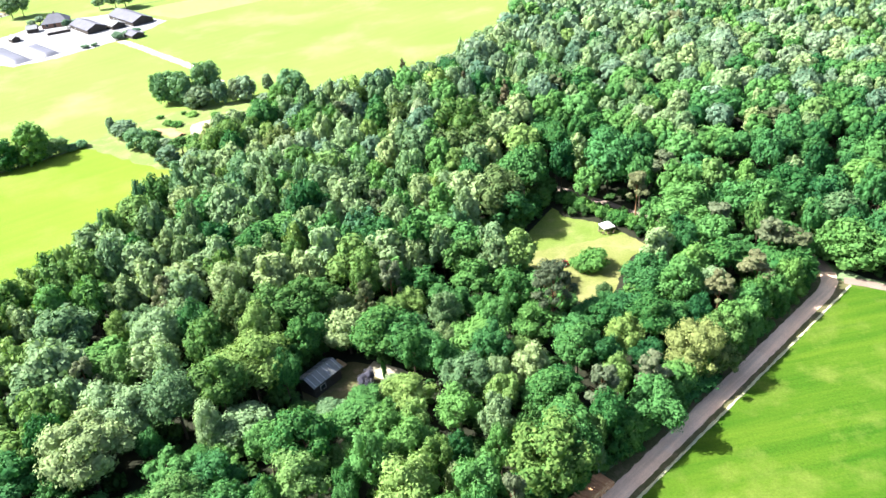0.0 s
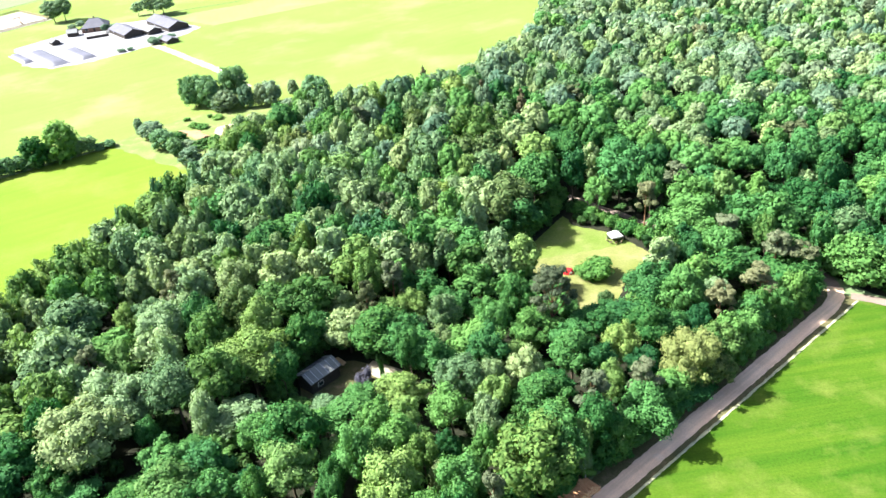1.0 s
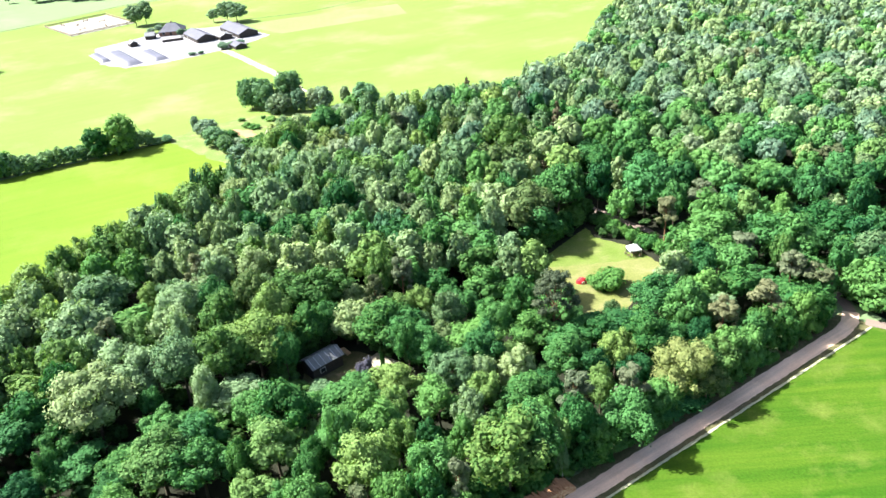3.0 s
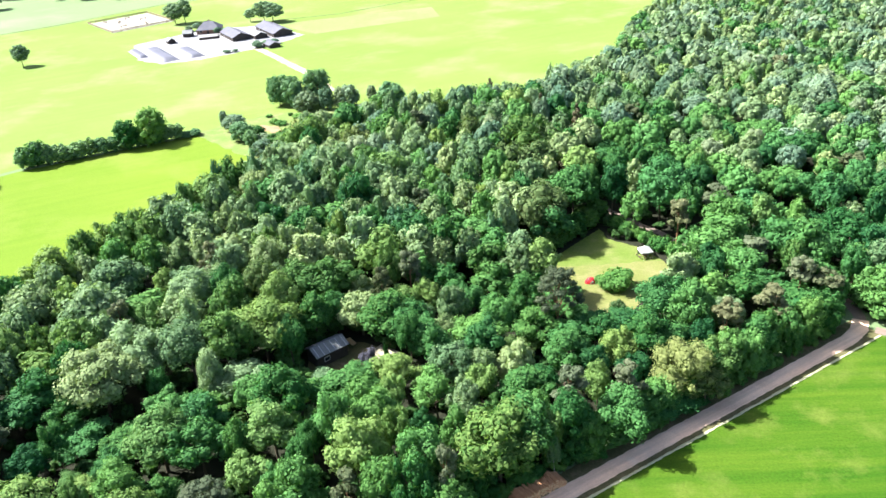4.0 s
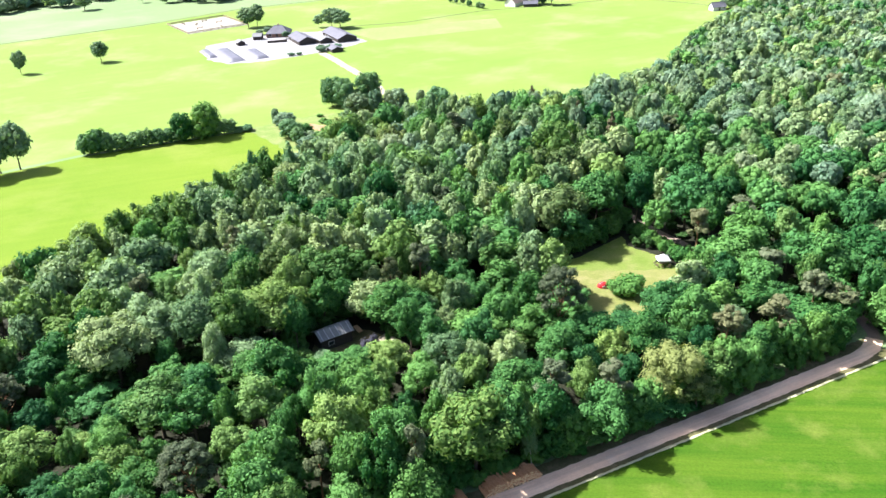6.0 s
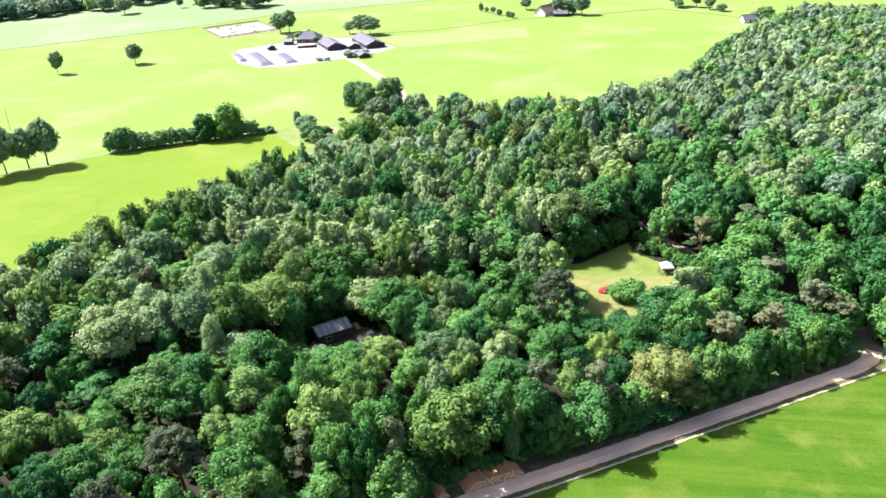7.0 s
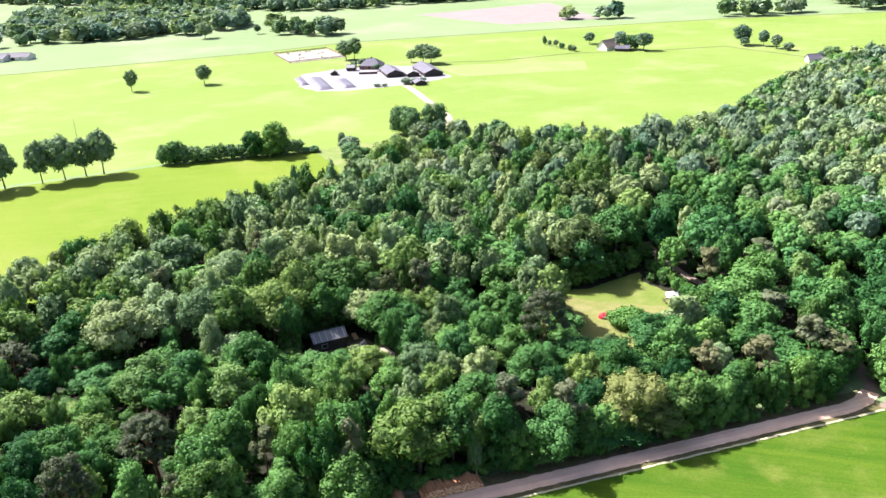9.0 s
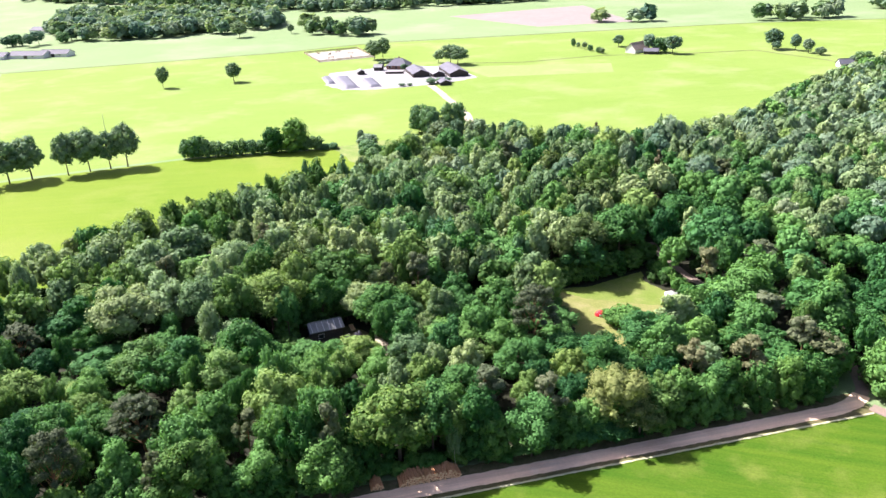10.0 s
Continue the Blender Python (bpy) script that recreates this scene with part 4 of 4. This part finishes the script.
for outline in FAR_WOODS:
    q = np.array(outline)
    lo, hi = q.min(axis=0), q.max(axis=0)
    area = (hi - lo).prod()
    p = rng_far.uniform(lo, hi, (int(area / 130), 2))
    for x, y in p[inside(p, outline)]:
        # mostly tone B, so the haze over the far woods is in their colour
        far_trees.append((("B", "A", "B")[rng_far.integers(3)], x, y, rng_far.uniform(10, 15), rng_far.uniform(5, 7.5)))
wood("distant_woods", far_trees, 90, 1.9, "distant woods across the meadows, haze tinted into their leaves", 90, "copse")
for x, y, h, r in ((-116, 556, 8, 4), (-90, 540, 12, 5), (-82, 540, 10, 5), (-73, 536, 12, 5), (-19, 573, 13, 5.5), (-16, 568, 6, 3), (-5, 571, 10, 4), (4, 563, 9, 3.5), (12, 557, 5, 3.5), (39, 524, 9, 4.5), (34, 524, 6, 3),
                   (-146, 548, 6, 1.6), (-140, 543, 4, 1.8), (-134, 539, 5, 2.2), (-128, 534, 4, 2), (-120, 528, 4, 2.2), (-116, 524, 4, 2), (-403, 551, 8, 3),
                   (-597, 417, 9, 5), (-595, 424, 10, 6), (-576, 423, 11, 5), (-580, 435, 12, 6), (-671, 516, 9, 5), (-570, 451, 10, 6), (-575, 463, 11, 5), (-583, 483, 12, 6), (-581, 490, 9, 5), (-586, 504, 10, 6), (-762, 644, 11, 5), (-569, 501, 12, 6)):
    # tone B again tints haze into the crowns
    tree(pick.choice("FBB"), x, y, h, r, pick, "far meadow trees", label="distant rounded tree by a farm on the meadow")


# ---- building and camping materials ----
ROOF_GREY = plain("weathered grey roof sheets", (0.125, 0.130, 0.138), (0.225, 0.232, 0.242), 0.5, 0.7, relief=0.02)
ROOF_PALE = plain("pale fibre-cement roof", (0.075, 0.076, 0.10), (0.125, 0.126, 0.155), 0.3, 0.8, relief=0.02)
ROOF_TILE = plain("old roof tiles", (0.24, 0.18, 0.16), (0.34, 0.27, 0.24), 0.6, 0.85, relief=0.02)
WALL_DARK = plain("dark stained boards", (0.035, 0.030, 0.028), (0.07, 0.06, 0.055), 1.0, 0.85)
WALL_BRICK = plain("brown brick wall", (0.16, 0.09, 0.07), (0.26, 0.16, 0.12), 1.0, 0.9)
WALL_WHITE = plain("white painted wall", (0.62, 0.61, 0.59), (0.74, 0.73, 0.71), 0.8, 0.85)
PLASTIC = plain("grey silage sheeting", (0.075, 0.077, 0.10), (0.12, 0.122, 0.155), 0.3, 0.5)
CANVAS = plain("white canvas", (0.50, 0.50, 0.50), (0.62, 0.62, 0.61), 1.5, 0.9)
RED_CLOTH = plain("red tent cloth", (0.42, 0.015, 0.02), (0.55, 0.03, 0.035), 1.5, 0.7)
METAL = plain("galvanised metal", (0.35, 0.36, 0.38), (0.5, 0.5, 0.52), 2.0, 0.4, 0.9)
TIMBER = plain("weathered timber", (0.16, 0.12, 0.08), (0.30, 0.23, 0.16), 2.0, 0.9)
FRESH_WOOD = plain("fresh sawn wood", (0.68, 0.44, 0.23), (0.80, 0.57, 0.34), 3.0, 0.85)
LOG_BARK = plain("reddish log bark", (0.50, 0.22, 0.10), (0.72, 0.40, 0.21), 3.0, 0.9, relief=0.02)
GLASS = Mat("window glass", 0.08)
GLASS.b.inputs["Base Color"].default_value = (0.03, 0.035, 0.04, 1)
GLASS = GLASS.m


def quad_prism(bm, pts, thick):
    """A slab under four corner points."""
    top = [bm.verts.new(p) for p in pts]
    low = [bm.verts.new((p[0], p[1], p[2] - thick)) for p in pts]
    bm.faces.new(top)
    bm.faces.new(low[::-1])
    for i in range(4):
        j = (i + 1) % 4
        bm.faces.new((top[i], low[i], low[j], top[j]))


def gable_house(name, x, y, turn, length, width, eave, ridge, wall, roof, label, category, doors=(), windows=(), hip=0.0, over=0.4, chimney=False, battens=None):
    """A gabled (or hipped) building; its long axis lies along x before it is turned."""
    ob = empty(name, pose(x, y, 0, 0, 0, turn), label, category)
    L, W = length / 2, width / 2
    t = 0.2
    for k, (x0, x1, y0, y1) in enumerate(((-L, L, -W, -W + t), (-L, L, W - t, W), (-L, -L + t, -W + t, W - t), (L - t, L, -W + t, W - t))):
        bm = boxed(x0, x1, y0, y1, 0, eave)
        part("wall", bm, wall, ob)
    if not hip:
        for s_ in (-1, 1):
            bm = bmesh.new()
            a = s_ * (L - 0.002)
            b = s_ * (L - t)
            p = [(a, -W, eave), (a, W, eave), (a, 0, ridge - 0.1), (b, -W, eave), (b, W, eave), (b, 0, ridge - 0.1)]
            v = [bm.verts.new(q) for q in p]
            for f in ((0, 1, 2), (5, 4, 3), (0, 3, 4, 1), (1, 4, 5, 2), (2, 5, 3, 0)):
                bm.faces.new([v[i] for i in f])
            bmesh.ops.recalc_face_normals(bm, faces=bm.faces[:])
            part("gable", bm, wall, ob)
    drop = (ridge - eave) / W * over
    R = L - hip
    for s_ in (-1, 1):
        bm = bmesh.new()
        e = L + over
        quad_prism(bm, [(-e, s_ * (W + over), eave - drop), (e, s_ * (W + over), eave - drop), (R + (over if not hip else 0), 0, ridge), (-R - (over if not hip else 0), 0, ridge)][::s_], 0.14)
        bmesh.ops.recalc_face_normals(bm, faces=bm.faces[:])
        part("roof", bm, roof, ob)
        n = int(length / 1.2)
        for i in range(n if battens else 0):
            px = -e + (i + 0.5) * 2 * e / n
            bm = bmesh.new()
            quad_prism(bm, [(px - 0.06, s_ * (W + over), eave - drop + 0.06), (px + 0.06, s_ * (W + over), eave - drop + 0.06), (px + 0.06, 0, ridge + 0.06), (px - 0.06, 0, ridge + 0.06)][::s_], 0.06)
            bmesh.ops.recalc_face_normals(bm, faces=bm.faces[:])
            part("batten", bm, battens, ob)
    if hip:
        for s_ in (-1, 1):
            bm = bmesh.new()
            e = L + over
            quad_prism(bm, [(s_ * e, -s_ * (W + over), eave - drop), (s_ * e, s_ * (W + over), eave - drop), (s_ * R, s_ * 0.02, ridge), (s_ * R, -s_ * 0.02, ridge)], 0.14)
            bmesh.ops.recalc_face_normals(bm, faces=bm.faces[:])
            part("roof", bm, roof, ob)
    bm = boxed(-R, R, -0.15, 0.15, ridge - 0.05, ridge + 0.1, 0.03)
    part("ridge_cap", bm, roof, ob)
    for face, at, w, h in doors:
        bm = boxed(at - w / 2, at + w / 2, face * W - 0.06, face * W + 0.06, 0, h) if abs(face) == 1 else boxed(face / 2 * L - 0.06, face / 2 * L + 0.06, at - w / 2, at + w / 2, 0, h)
        part("door", bm, WALL_DARK, ob, "dark wide door")
    for face, at, z, w, h in windows:
        frame_bm, pane_bm = bmesh.new(), bmesh.new()
        if abs(face) == 1:
            box(frame_bm, at - w / 2 - 0.08, at + w / 2 + 0.08, face * W - 0.05, face * W + 0.05, z - 0.08, z + h + 0.08)
            box(pane_bm, at - w / 2, at + w / 2, face * W - 0.07, face * W + 0.07, z, z + h)
        else:
            box(frame_bm, face / 2 * L - 0.05, face / 2 * L + 0.05, at - w / 2 - 0.08, at + w / 2 + 0.08, z - 0.08, z + h + 0.08)
            box(pane_bm, face / 2 * L - 0.07, face / 2 * L + 0.07, at - w / 2, at + w / 2, z, z + h)
        win = part("window", frame_bm, WALL_WHITE, ob)
        part("pane", pane_bm, GLASS, win)
    if chimney:
        part("chimney", boxed(-0.4, 0.4, 0.3, 1.0, ridge - 1.0, ridge + 0.9, 0.03), WALL_BRICK, ob)
    return ob


# ---- the farm across the meadow ----
gable_house("barn", -175.5, 432.5, 134, 29, 11, 2.3, 4.5, WALL_DARK, ROOF_PALE, "long dark barn with a pale grey ridged roof", "barn",
            [(-2, 0, 3.2, 2.2), (1, -6, 3.5, 2.0)], [(1, 4, 1.0, 1.4, 0.8), (1, 9, 1.0, 1.4, 0.8)])
gable_house("barn", -194, 421.5, 134, 22, 10, 2.3, 4.3, WALL_DARK, ROOF_PALE, "dark open-sided barn with a grey sheet roof", "barn",
            [(-2, 0, 4.0, 2.2), (1, -4, 7.0, 2.0)], [(1, 5, 1.0, 1.6, 0.8)])
gable_house("shed", -179.5, 420.5, 134, 9, 7, 2.1, 3.4, WALL_DARK, ROOF_GREY, "small dark farm shed beside the barns", "shed", [(-2, 0, 3.0, 2.2)])
gable_house("farmhouse", -217, 436, 15, 13, 11, 2.6, 6.2, WALL_BRICK, ROOF_PALE, "brick farmhouse with a large pale hipped roof", "farmhouse",
            [(-1, 0, 1.1, 2.1)], [(-1, -4, 1.0, 1.4, 1.3), (-1, 4, 1.0, 1.4, 1.3), (-2, 0, 1.0, 1.4, 1.3), (2, 0, 1.0, 1.4, 1.3)], hip=4.0, chimney=True)
gable_house("shed", -225, 425, 15, 5, 4.5, 2.4, 3.8, WALL_DARK, ROOF_GREY, "little dark shed next to the farmhouse", "shed", [(-1, 0, 1.2, 2.0)])
gable_house("shed", -228, 410, 134, 6, 4, 2.0, 3.0, WALL_DARK, ROOF_GREY, "low dark shelter on the farmyard", "shed", [(-2, 0, 1.6, 1.8)])
gable_house("shed", -162.7, 399.6, 134, 10, 6, 1.8, 2.9, WALL_DARK, ROOF_PALE, "low grey-roofed shed among bushes beside the barns", "shed", [(-2, 0, 1.6, 1.6)])
wall_ob = part("yard_wall", boxed(-5.6, 5.6, -0.35, 0.35, 0, 1.3, 0.06), WALL_DARK, None)
wall_ob.matrix_world = pose(-208, 417.5, 0, 0, 0, 25)
tagged(wall_ob, "low dark wall on the pale farmyard", "wall")


def silage_heap(ax, ay, bx, by, width, height):
    """A long low heap under sheeting, held down by tyres."""
    a, b = Vector((ax, ay, 0)), Vector((bx, by, 0))
    d = b - a
    ob = empty("silage_heap", Matrix.Translation((a + b) / 2) @ pose(0, 0, 0, 0, 0, math.degrees(math.atan2(d.y, d.x))), "long low silage heap under grey plastic sheeting", "silage heap", "silage heaps")
    L, W = d.length / 2, width / 2
    V, Fc = [], []
    nx, ny = 20, 8
    for i in range(nx + 1):
        for j in range(ny + 1):
            u, v = 2 * i / nx - 1, 2 * j / ny - 1
            z = height * min(1, (1 - abs(u)) * 6) * min(1, (1 - v * v) * 1.6) + 0.06 * noise.noise((u * 9, v * 3, ax))
            V.append((u * L, v * W, max(0.0, z)))
    for i in range(nx):
        for j in range(ny):
            k = i * (ny + 1) + j
            Fc.append((k, k + ny + 1, k + ny + 2, k + 1))
    part("sheeting", arrays("sheeting", np.array(V), [np.array(Fc)], PLASTIC), None, ob)
    for s_ in (-1, 1):
        part("kerb", boxed(-L, L, s_ * W - 0.2, s_ * W + 0.2, 0, 0.5, 0.05), YARD, ob)


silage_heap(-233.5, 397.5, -205, 370, 8.5, 1.5)
silage_heap(-214, 397, -194.5, 378, 7.5, 1.4)
silage_heap(-241.5, 393, -225, 377, 5.0, 1.4)


def bush_row(points, tone, h, r, group, label):
    for x, y in points:
        tree(tone, x, y, h * pick.uniform(0.85, 1.15), r * pick.uniform(0.85, 1.15), pick, group, "bush", label)


bush_row([(-171, 399), (-167, 402), (-163.5, 405), (-169, 396)], "B", 3.2, 3.0, "farm bushes", "rounded blue-green bush beside the barns")
bush_row([(-182, 386), (-178, 388)], "B", 1.6, 2.0, "farm bushes", "low grey-green bush at the yard edge")
bush_row([(-231, 437), (-228, 441), (-205, 431), (-208, 428)], "B", 4.0, 2.4, "farm bushes", "green garden bush beside the farmhouse")


ARENA = plain("pale arena sand", (0.20, 0.19, 0.165), (0.27, 0.255, 0.225), 0.1, 0.95)


def arena():
    ob = empty("riding_arena", pose(-288, 466.5, 0, 0, 0, 52), "pale sand riding arena with a wooden post fence", "riding arena")
    L, W = 19.5, 22.5
    part("sand_floor", boxed(-L, L, -W, W, 0.0, 0.09), ARENA, ob)
    post = boxed(-0.14, 0.14, -0.14, 0.14, 0, 1.5)
    me = bpy.data.meshes.new("post")
    post.to_mesh(me)
    post.free()
    me.materials.append(TIMBER)
    n = 8
    spots = [(-L + 2 * L * i / n, s_ * W) for i in range(n + 1) for s_ in (-1, 1)] + [(s_ * L, -W + 2 * W * i / n) for i in range(1, n) for s_ in (-1, 1)]
    for px, py in spots:
        part("post", me, None, ob).location = (px, py, 0)
    for z in (0.6, 1.2):
        for s_ in (-1, 1):
            part("rail", boxed(-L, L, s_ * W - 0.12, s_ * W - 0.04, z - 0.17, z + 0.17), TIMBER, ob)
            part("rail", boxed(s_ * L - 0.12, s_ * L - 0.04, -W + 0.13, W - 0.13, z - 0.17, z + 0.17), TIMBER, ob)
    for px, py, turn in ((-8, -10, 20), (5, -14, 80), (9, 2, 10), (-5, 6, 60), (3, 14, 30), (-11, 15, 95)):
        jump = part("jump", boxed(-2.0, 2.0, -0.12, 0.12, 0.7, 1.0), TIMBER, ob)
        jump.matrix_local = pose(px, py, 0, 0, 0, turn)
        for e in (-1.9, 1.9):
            part("jump_stand", boxed(e - 0.1, e + 0.1, -0.3, 0.3, 0.08, 1.2), TIMBER, jump)


arena()
gable_house("farmhouse", -97, 538, 70, 14, 8, 2.6, 6.5, WALL_WHITE, ROOF_TILE, "distant white farmhouse with a tiled roof", "farmhouse", [(1, 0, 1.2, 2.1)], [(1, 4, 1, 1.2, 1.2), (1, -4, 1, 1.2, 1.2)])
gable_house("shed", -86, 533, 10, 9, 5, 2.2, 3.8, WALL_DARK, ROOF_PALE, "long low shed beside the distant farmhouse", "shed", [(-1, 0, 2, 2)])
gable_house("house", 30, 520, 30, 8, 5.5, 2.3, 4.6, WALL_WHITE, ROOF_PALE, "white gabled house at the far wood edge", "house", [(-1, 0, 1.1, 2.1)], [(-1, 3, 1, 1.2, 1.2), (-2, 0, 1, 1.2, 1.2)])
for x, y, turn, l, w in ((-520, 386, 20, 30, 12), (-505, 398, 20, 24, 10), (-545, 372, 20, 26, 12), (-660, 497, 10, 26, 12), (-372, 566, 15, 14, 8)):
    gable_house("barn", x, y, turn, l, w, 2.6, 5.0, WALL_WHITE, ROOF_PALE, "distant low barn with a pale roof", "barn", [(-1, 0, 3, 2.5)], [(-1, 6, 1.2, 1.2, 0.8)])
mast = new("pole", arrays("pole", *(lambda p: (p[0], [p[1]]))(tube([(-249, 239, 0), (-249, 239, 5), (-249, 239, 10)], [0.14, 0.12, 0.08], 8)), METAL))
tagged(mast, "slim grey metal pole standing on the meadow", "pole")

# ---- the cabin in the wood ----
gable_house("cabin", -32.0, 126.6, 52.5, 7.2, 4.4, 3.0, 4.1, WALL_DARK, ROOF_GREY, "dark wooden cabin with a grey sheet roof", "cabin",
            [(-1, 1.5, 0.95, 2.0)], [(-1, -1.4, 1.0, 1.2, 0.9), (2, 0, 1.0, 1.0, 0.9)], battens=METAL)


def timber_stack(x, y, turn):
    ob = empty("timber_stack", pose(x, y, 0.06, 0, 0, turn), "stack of fresh pale planks beside the cabin", "timber stack")
    for i in range(4):
        for j in range(3):
            part("plank", boxed(-1.5 + 0.05 * j, 1.5 - 0.04 * i, -0.5 + i * 0.26, -0.27 + i * 0.26, 0.12 + j * 0.1, 0.21 + j * 0.1), FRESH_WOOD, ob)
    for px in (-1.0, 1.0):
        part("bearer", boxed(px - 0.06, px + 0.06, -0.55, 0.55, 0, 0.118), TIMBER, ob)


timber_stack(-28.9, 132.6, -42)
tree("S", -19.2, 127.2, 4.2, 0.7, pick, "cabin shrubs", label="slender ivy-green post-like bush in the cabin yard")


# ---- log pile by the track ----
def log_pile(x0, y0, half, rows, label):
    ob = empty("log_pile", pose(x0, y0, 0.08, 0, 0, 45), label, "log pile")
    rng = random.Random(4)
    meshes = []
    for k in range(4):
        V, Fc = tube([(0, -1.35, 0), (0.02, 0, 0.02), (0, 1.35, 0)], [1.0, 0.97, 0.93], 9)
        me = bpy.data.meshes.new("log")
        caps = [tuple(range(8, -1, -1)), tuple(range(18, 27))]
        r = 0.11 + 0.03 * k
        W = V.copy()
        W[:, [0, 2]] *= r
        me.from_pydata([tuple(v) for v in W], [], [tuple(int(i) for i in f) for f in Fc] + caps)
        me.materials.append(LOG_BARK)
        me.materials.append(FRESH_WOOD)
        for p in me.polygons[-2:]:
            p.material_index = 1
        meshes.append((me, r))
    for row in range(rows):
        x = -half + row * 0.25
        end = half - row * 0.35
        while x < end:
            me, r = meshes[rng.randrange(4)]
            log = part("log", me, None, ob)
            top = row >= 4
            log.matrix_local = pose(x, rng.uniform(-0.2, 0.2) + 0.05 * row, 0.16 + row * 0.215 + rng.uniform(-0.03, 0.03), rng.uniform(-3, 3) * (3 if top else 1), rng.uniform(0, 360), rng.uniform(-3, 3) * (4 if top else 1))
            x += 2 * r * rng.uniform(0.95, 1.15)


log_pile(16.2, 93.9, 5.4, 6, "long pile of reddish felled logs beside the track")
log_pile(9.4, 87.9, 1.1, 4, "short pile of felled logs beside the track")


# ---- camping things on the clearing ----
def gazebo(x, y, turn, size, high, label):
    ob = empty("party_tent", pose(x, y, 0.06, 0, 0, turn), label, "tent")
    s_ = size / 2
    bm = bmesh.new()
    apex = bm.verts.new((0, 0, high))
    ring = []
    for i in range(4):
        a, b = [(-s_, -s_), (s_, -s_), (s_, s_), (-s_, s_)][i], [(s_, -s_), (s_, s_), (-s_, s_), (-s_, -s_)][i]
        for k in range(4):
            px, py = a[0] + (b[0] - a[0]) * k / 4, a[1] + (b[1] - a[1]) * k / 4
            ring.append(bm.verts.new((px, py, high - 1.15 - 0.08 * math.sin(k / 4 * math.pi))))
    mid = [bm.verts.new((v.co.x * 0.5, v.co.y * 0.5, high - 0.62)) for v in ring]
    low = [bm.verts.new((v.co.x * 1.01, v.co.y * 1.01, v.co.z - 0.28)) for v in ring]
    for i in range(16):
        j = (i + 1) % 16
        bm.faces.new((mid[i], mid[j], apex))
        bm.faces.new((ring[i], ring[j], mid[j], mid[i]))
        bm.faces.new((low[i], low[j], ring[j], ring[i]))
    bmesh.ops.recalc_face_normals(bm, faces=bm.faces[:])
    bmesh.ops.solidify(bm, geom=bm.faces[:], thickness=0.02)
    part("canopy", bm, CANVAS, ob)
    for px in (-1, 1):
        for py in (-1, 1):
            V, Fc = tube([(px * s_ * 0.97, py * s_ * 0.97, 0), (px * s_ * 0.97, py * s_ * 0.97, high - 1.2)], [0.035, 0.035], 6)
            part("pole", arrays("pole", V, [Fc], METAL), None, ob)
    part("side_panel", boxed(-s_ * 0.95, s_ * 0.95, s_ - 0.05, s_ - 0.02, 0.05, high - 1.3), CANVAS, ob)
    return ob


gazebo(32.2, 178.6, 20, 3.0, 2.9, "white peaked party tent standing on the lawn")
gazebo(25.3, 146.2, 35, 2.2, 1.9, "small white canopy tent between the trees")
table = empty("camping_table", pose(32.2, 178.0, 0.06, 0, 0, 20), "dark folding camping table under the white tent", "table")
part("tabletop", boxed(-0.8, 0.8, -0.4, 0.4, 0.68, 0.73, 0.01), TIMBER, table)
for px in (-0.7, 0.7):
    for py in (-0.32, 0.32):
        part("leg", boxed(px - 0.025, px + 0.025, py - 0.025, py + 0.025, 0, 0.68), METAL, table)


def camp_chair(x, y, turn):
    ob = empty("camping_chair", pose(x, y, 0.06, 0, 0, turn), "dark folding camping chair beside the white tent", "chair", "camping chairs")
    part("seat", boxed(-0.28, 0.28, -0.26, 0.26, 0.42, 0.46, 0.01), TIMBER, ob)
    part("backrest", boxed(-0.28, 0.28, 0.24, 0.29, 0.46, 0.98, 0.01), TIMBER, ob)
    for px in (-0.26, 0.26):
        for py in (-0.24, 0.24):
            part("leg", boxed(px - 0.02, px + 0.02, py - 0.02, py + 0.02, 0, 0.42), METAL, ob)


for cx, cy, turn in ((31.0, 177.0, 160), (32.2, 176.6, 190), (33.6, 177.2, 220), (30.3, 178.2, 100)):
    camp_chair(cx, cy, turn)


def dome_tent(x, y, turn):
    ob = empty("dome_tent", pose(x, y, 0.06, 0, 0, turn), "small red dome tent pitched on the lawn", "tent")
    V, Fc = [], []
    n, m_ = 16, 7
    for j in range(m_ + 1):
        w = math.pi / 2 * j / m_
        for i in range(n):
            a = 2 * math.pi * i / n
            pull = 1 + 0.12 * abs(math.cos(2 * a)) * math.cos(w)
            V.append((1.25 * math.cos(a) * math.cos(w) * pull, 1.0 * math.sin(a) * math.cos(w) * pull, 1.25 * math.sin(w) ** 0.9))
    for j in range(m_):
        for i in range(n):
            k = (i + 1) % n
            Fc.append((j * n + i, j * n + k, (j + 1) * n + k, (j + 1) * n + i))
    part("flysheet", arrays("flysheet", np.array(V), [np.array(Fc)], RED_CLOTH), None, ob)
    V, Fc = tube([(-1.25 * math.cos(w), -1.0 * math.cos(w) * 0.6, 1.29 * math.sin(w)) for w in np.linspace(0.05, math.pi - 0.05, 11)], [0.02] * 11, 5)
    part("pole", arrays("pole", V, [Fc], METAL), None, ob)
    part("door_panel", boxed(-0.35, 0.35, -1.06, -0.98, 0.05, 0.7, 0.02), CANVAS, ob, "pale zipped door panel")


dome_tent(19.9, 164.2, 25)
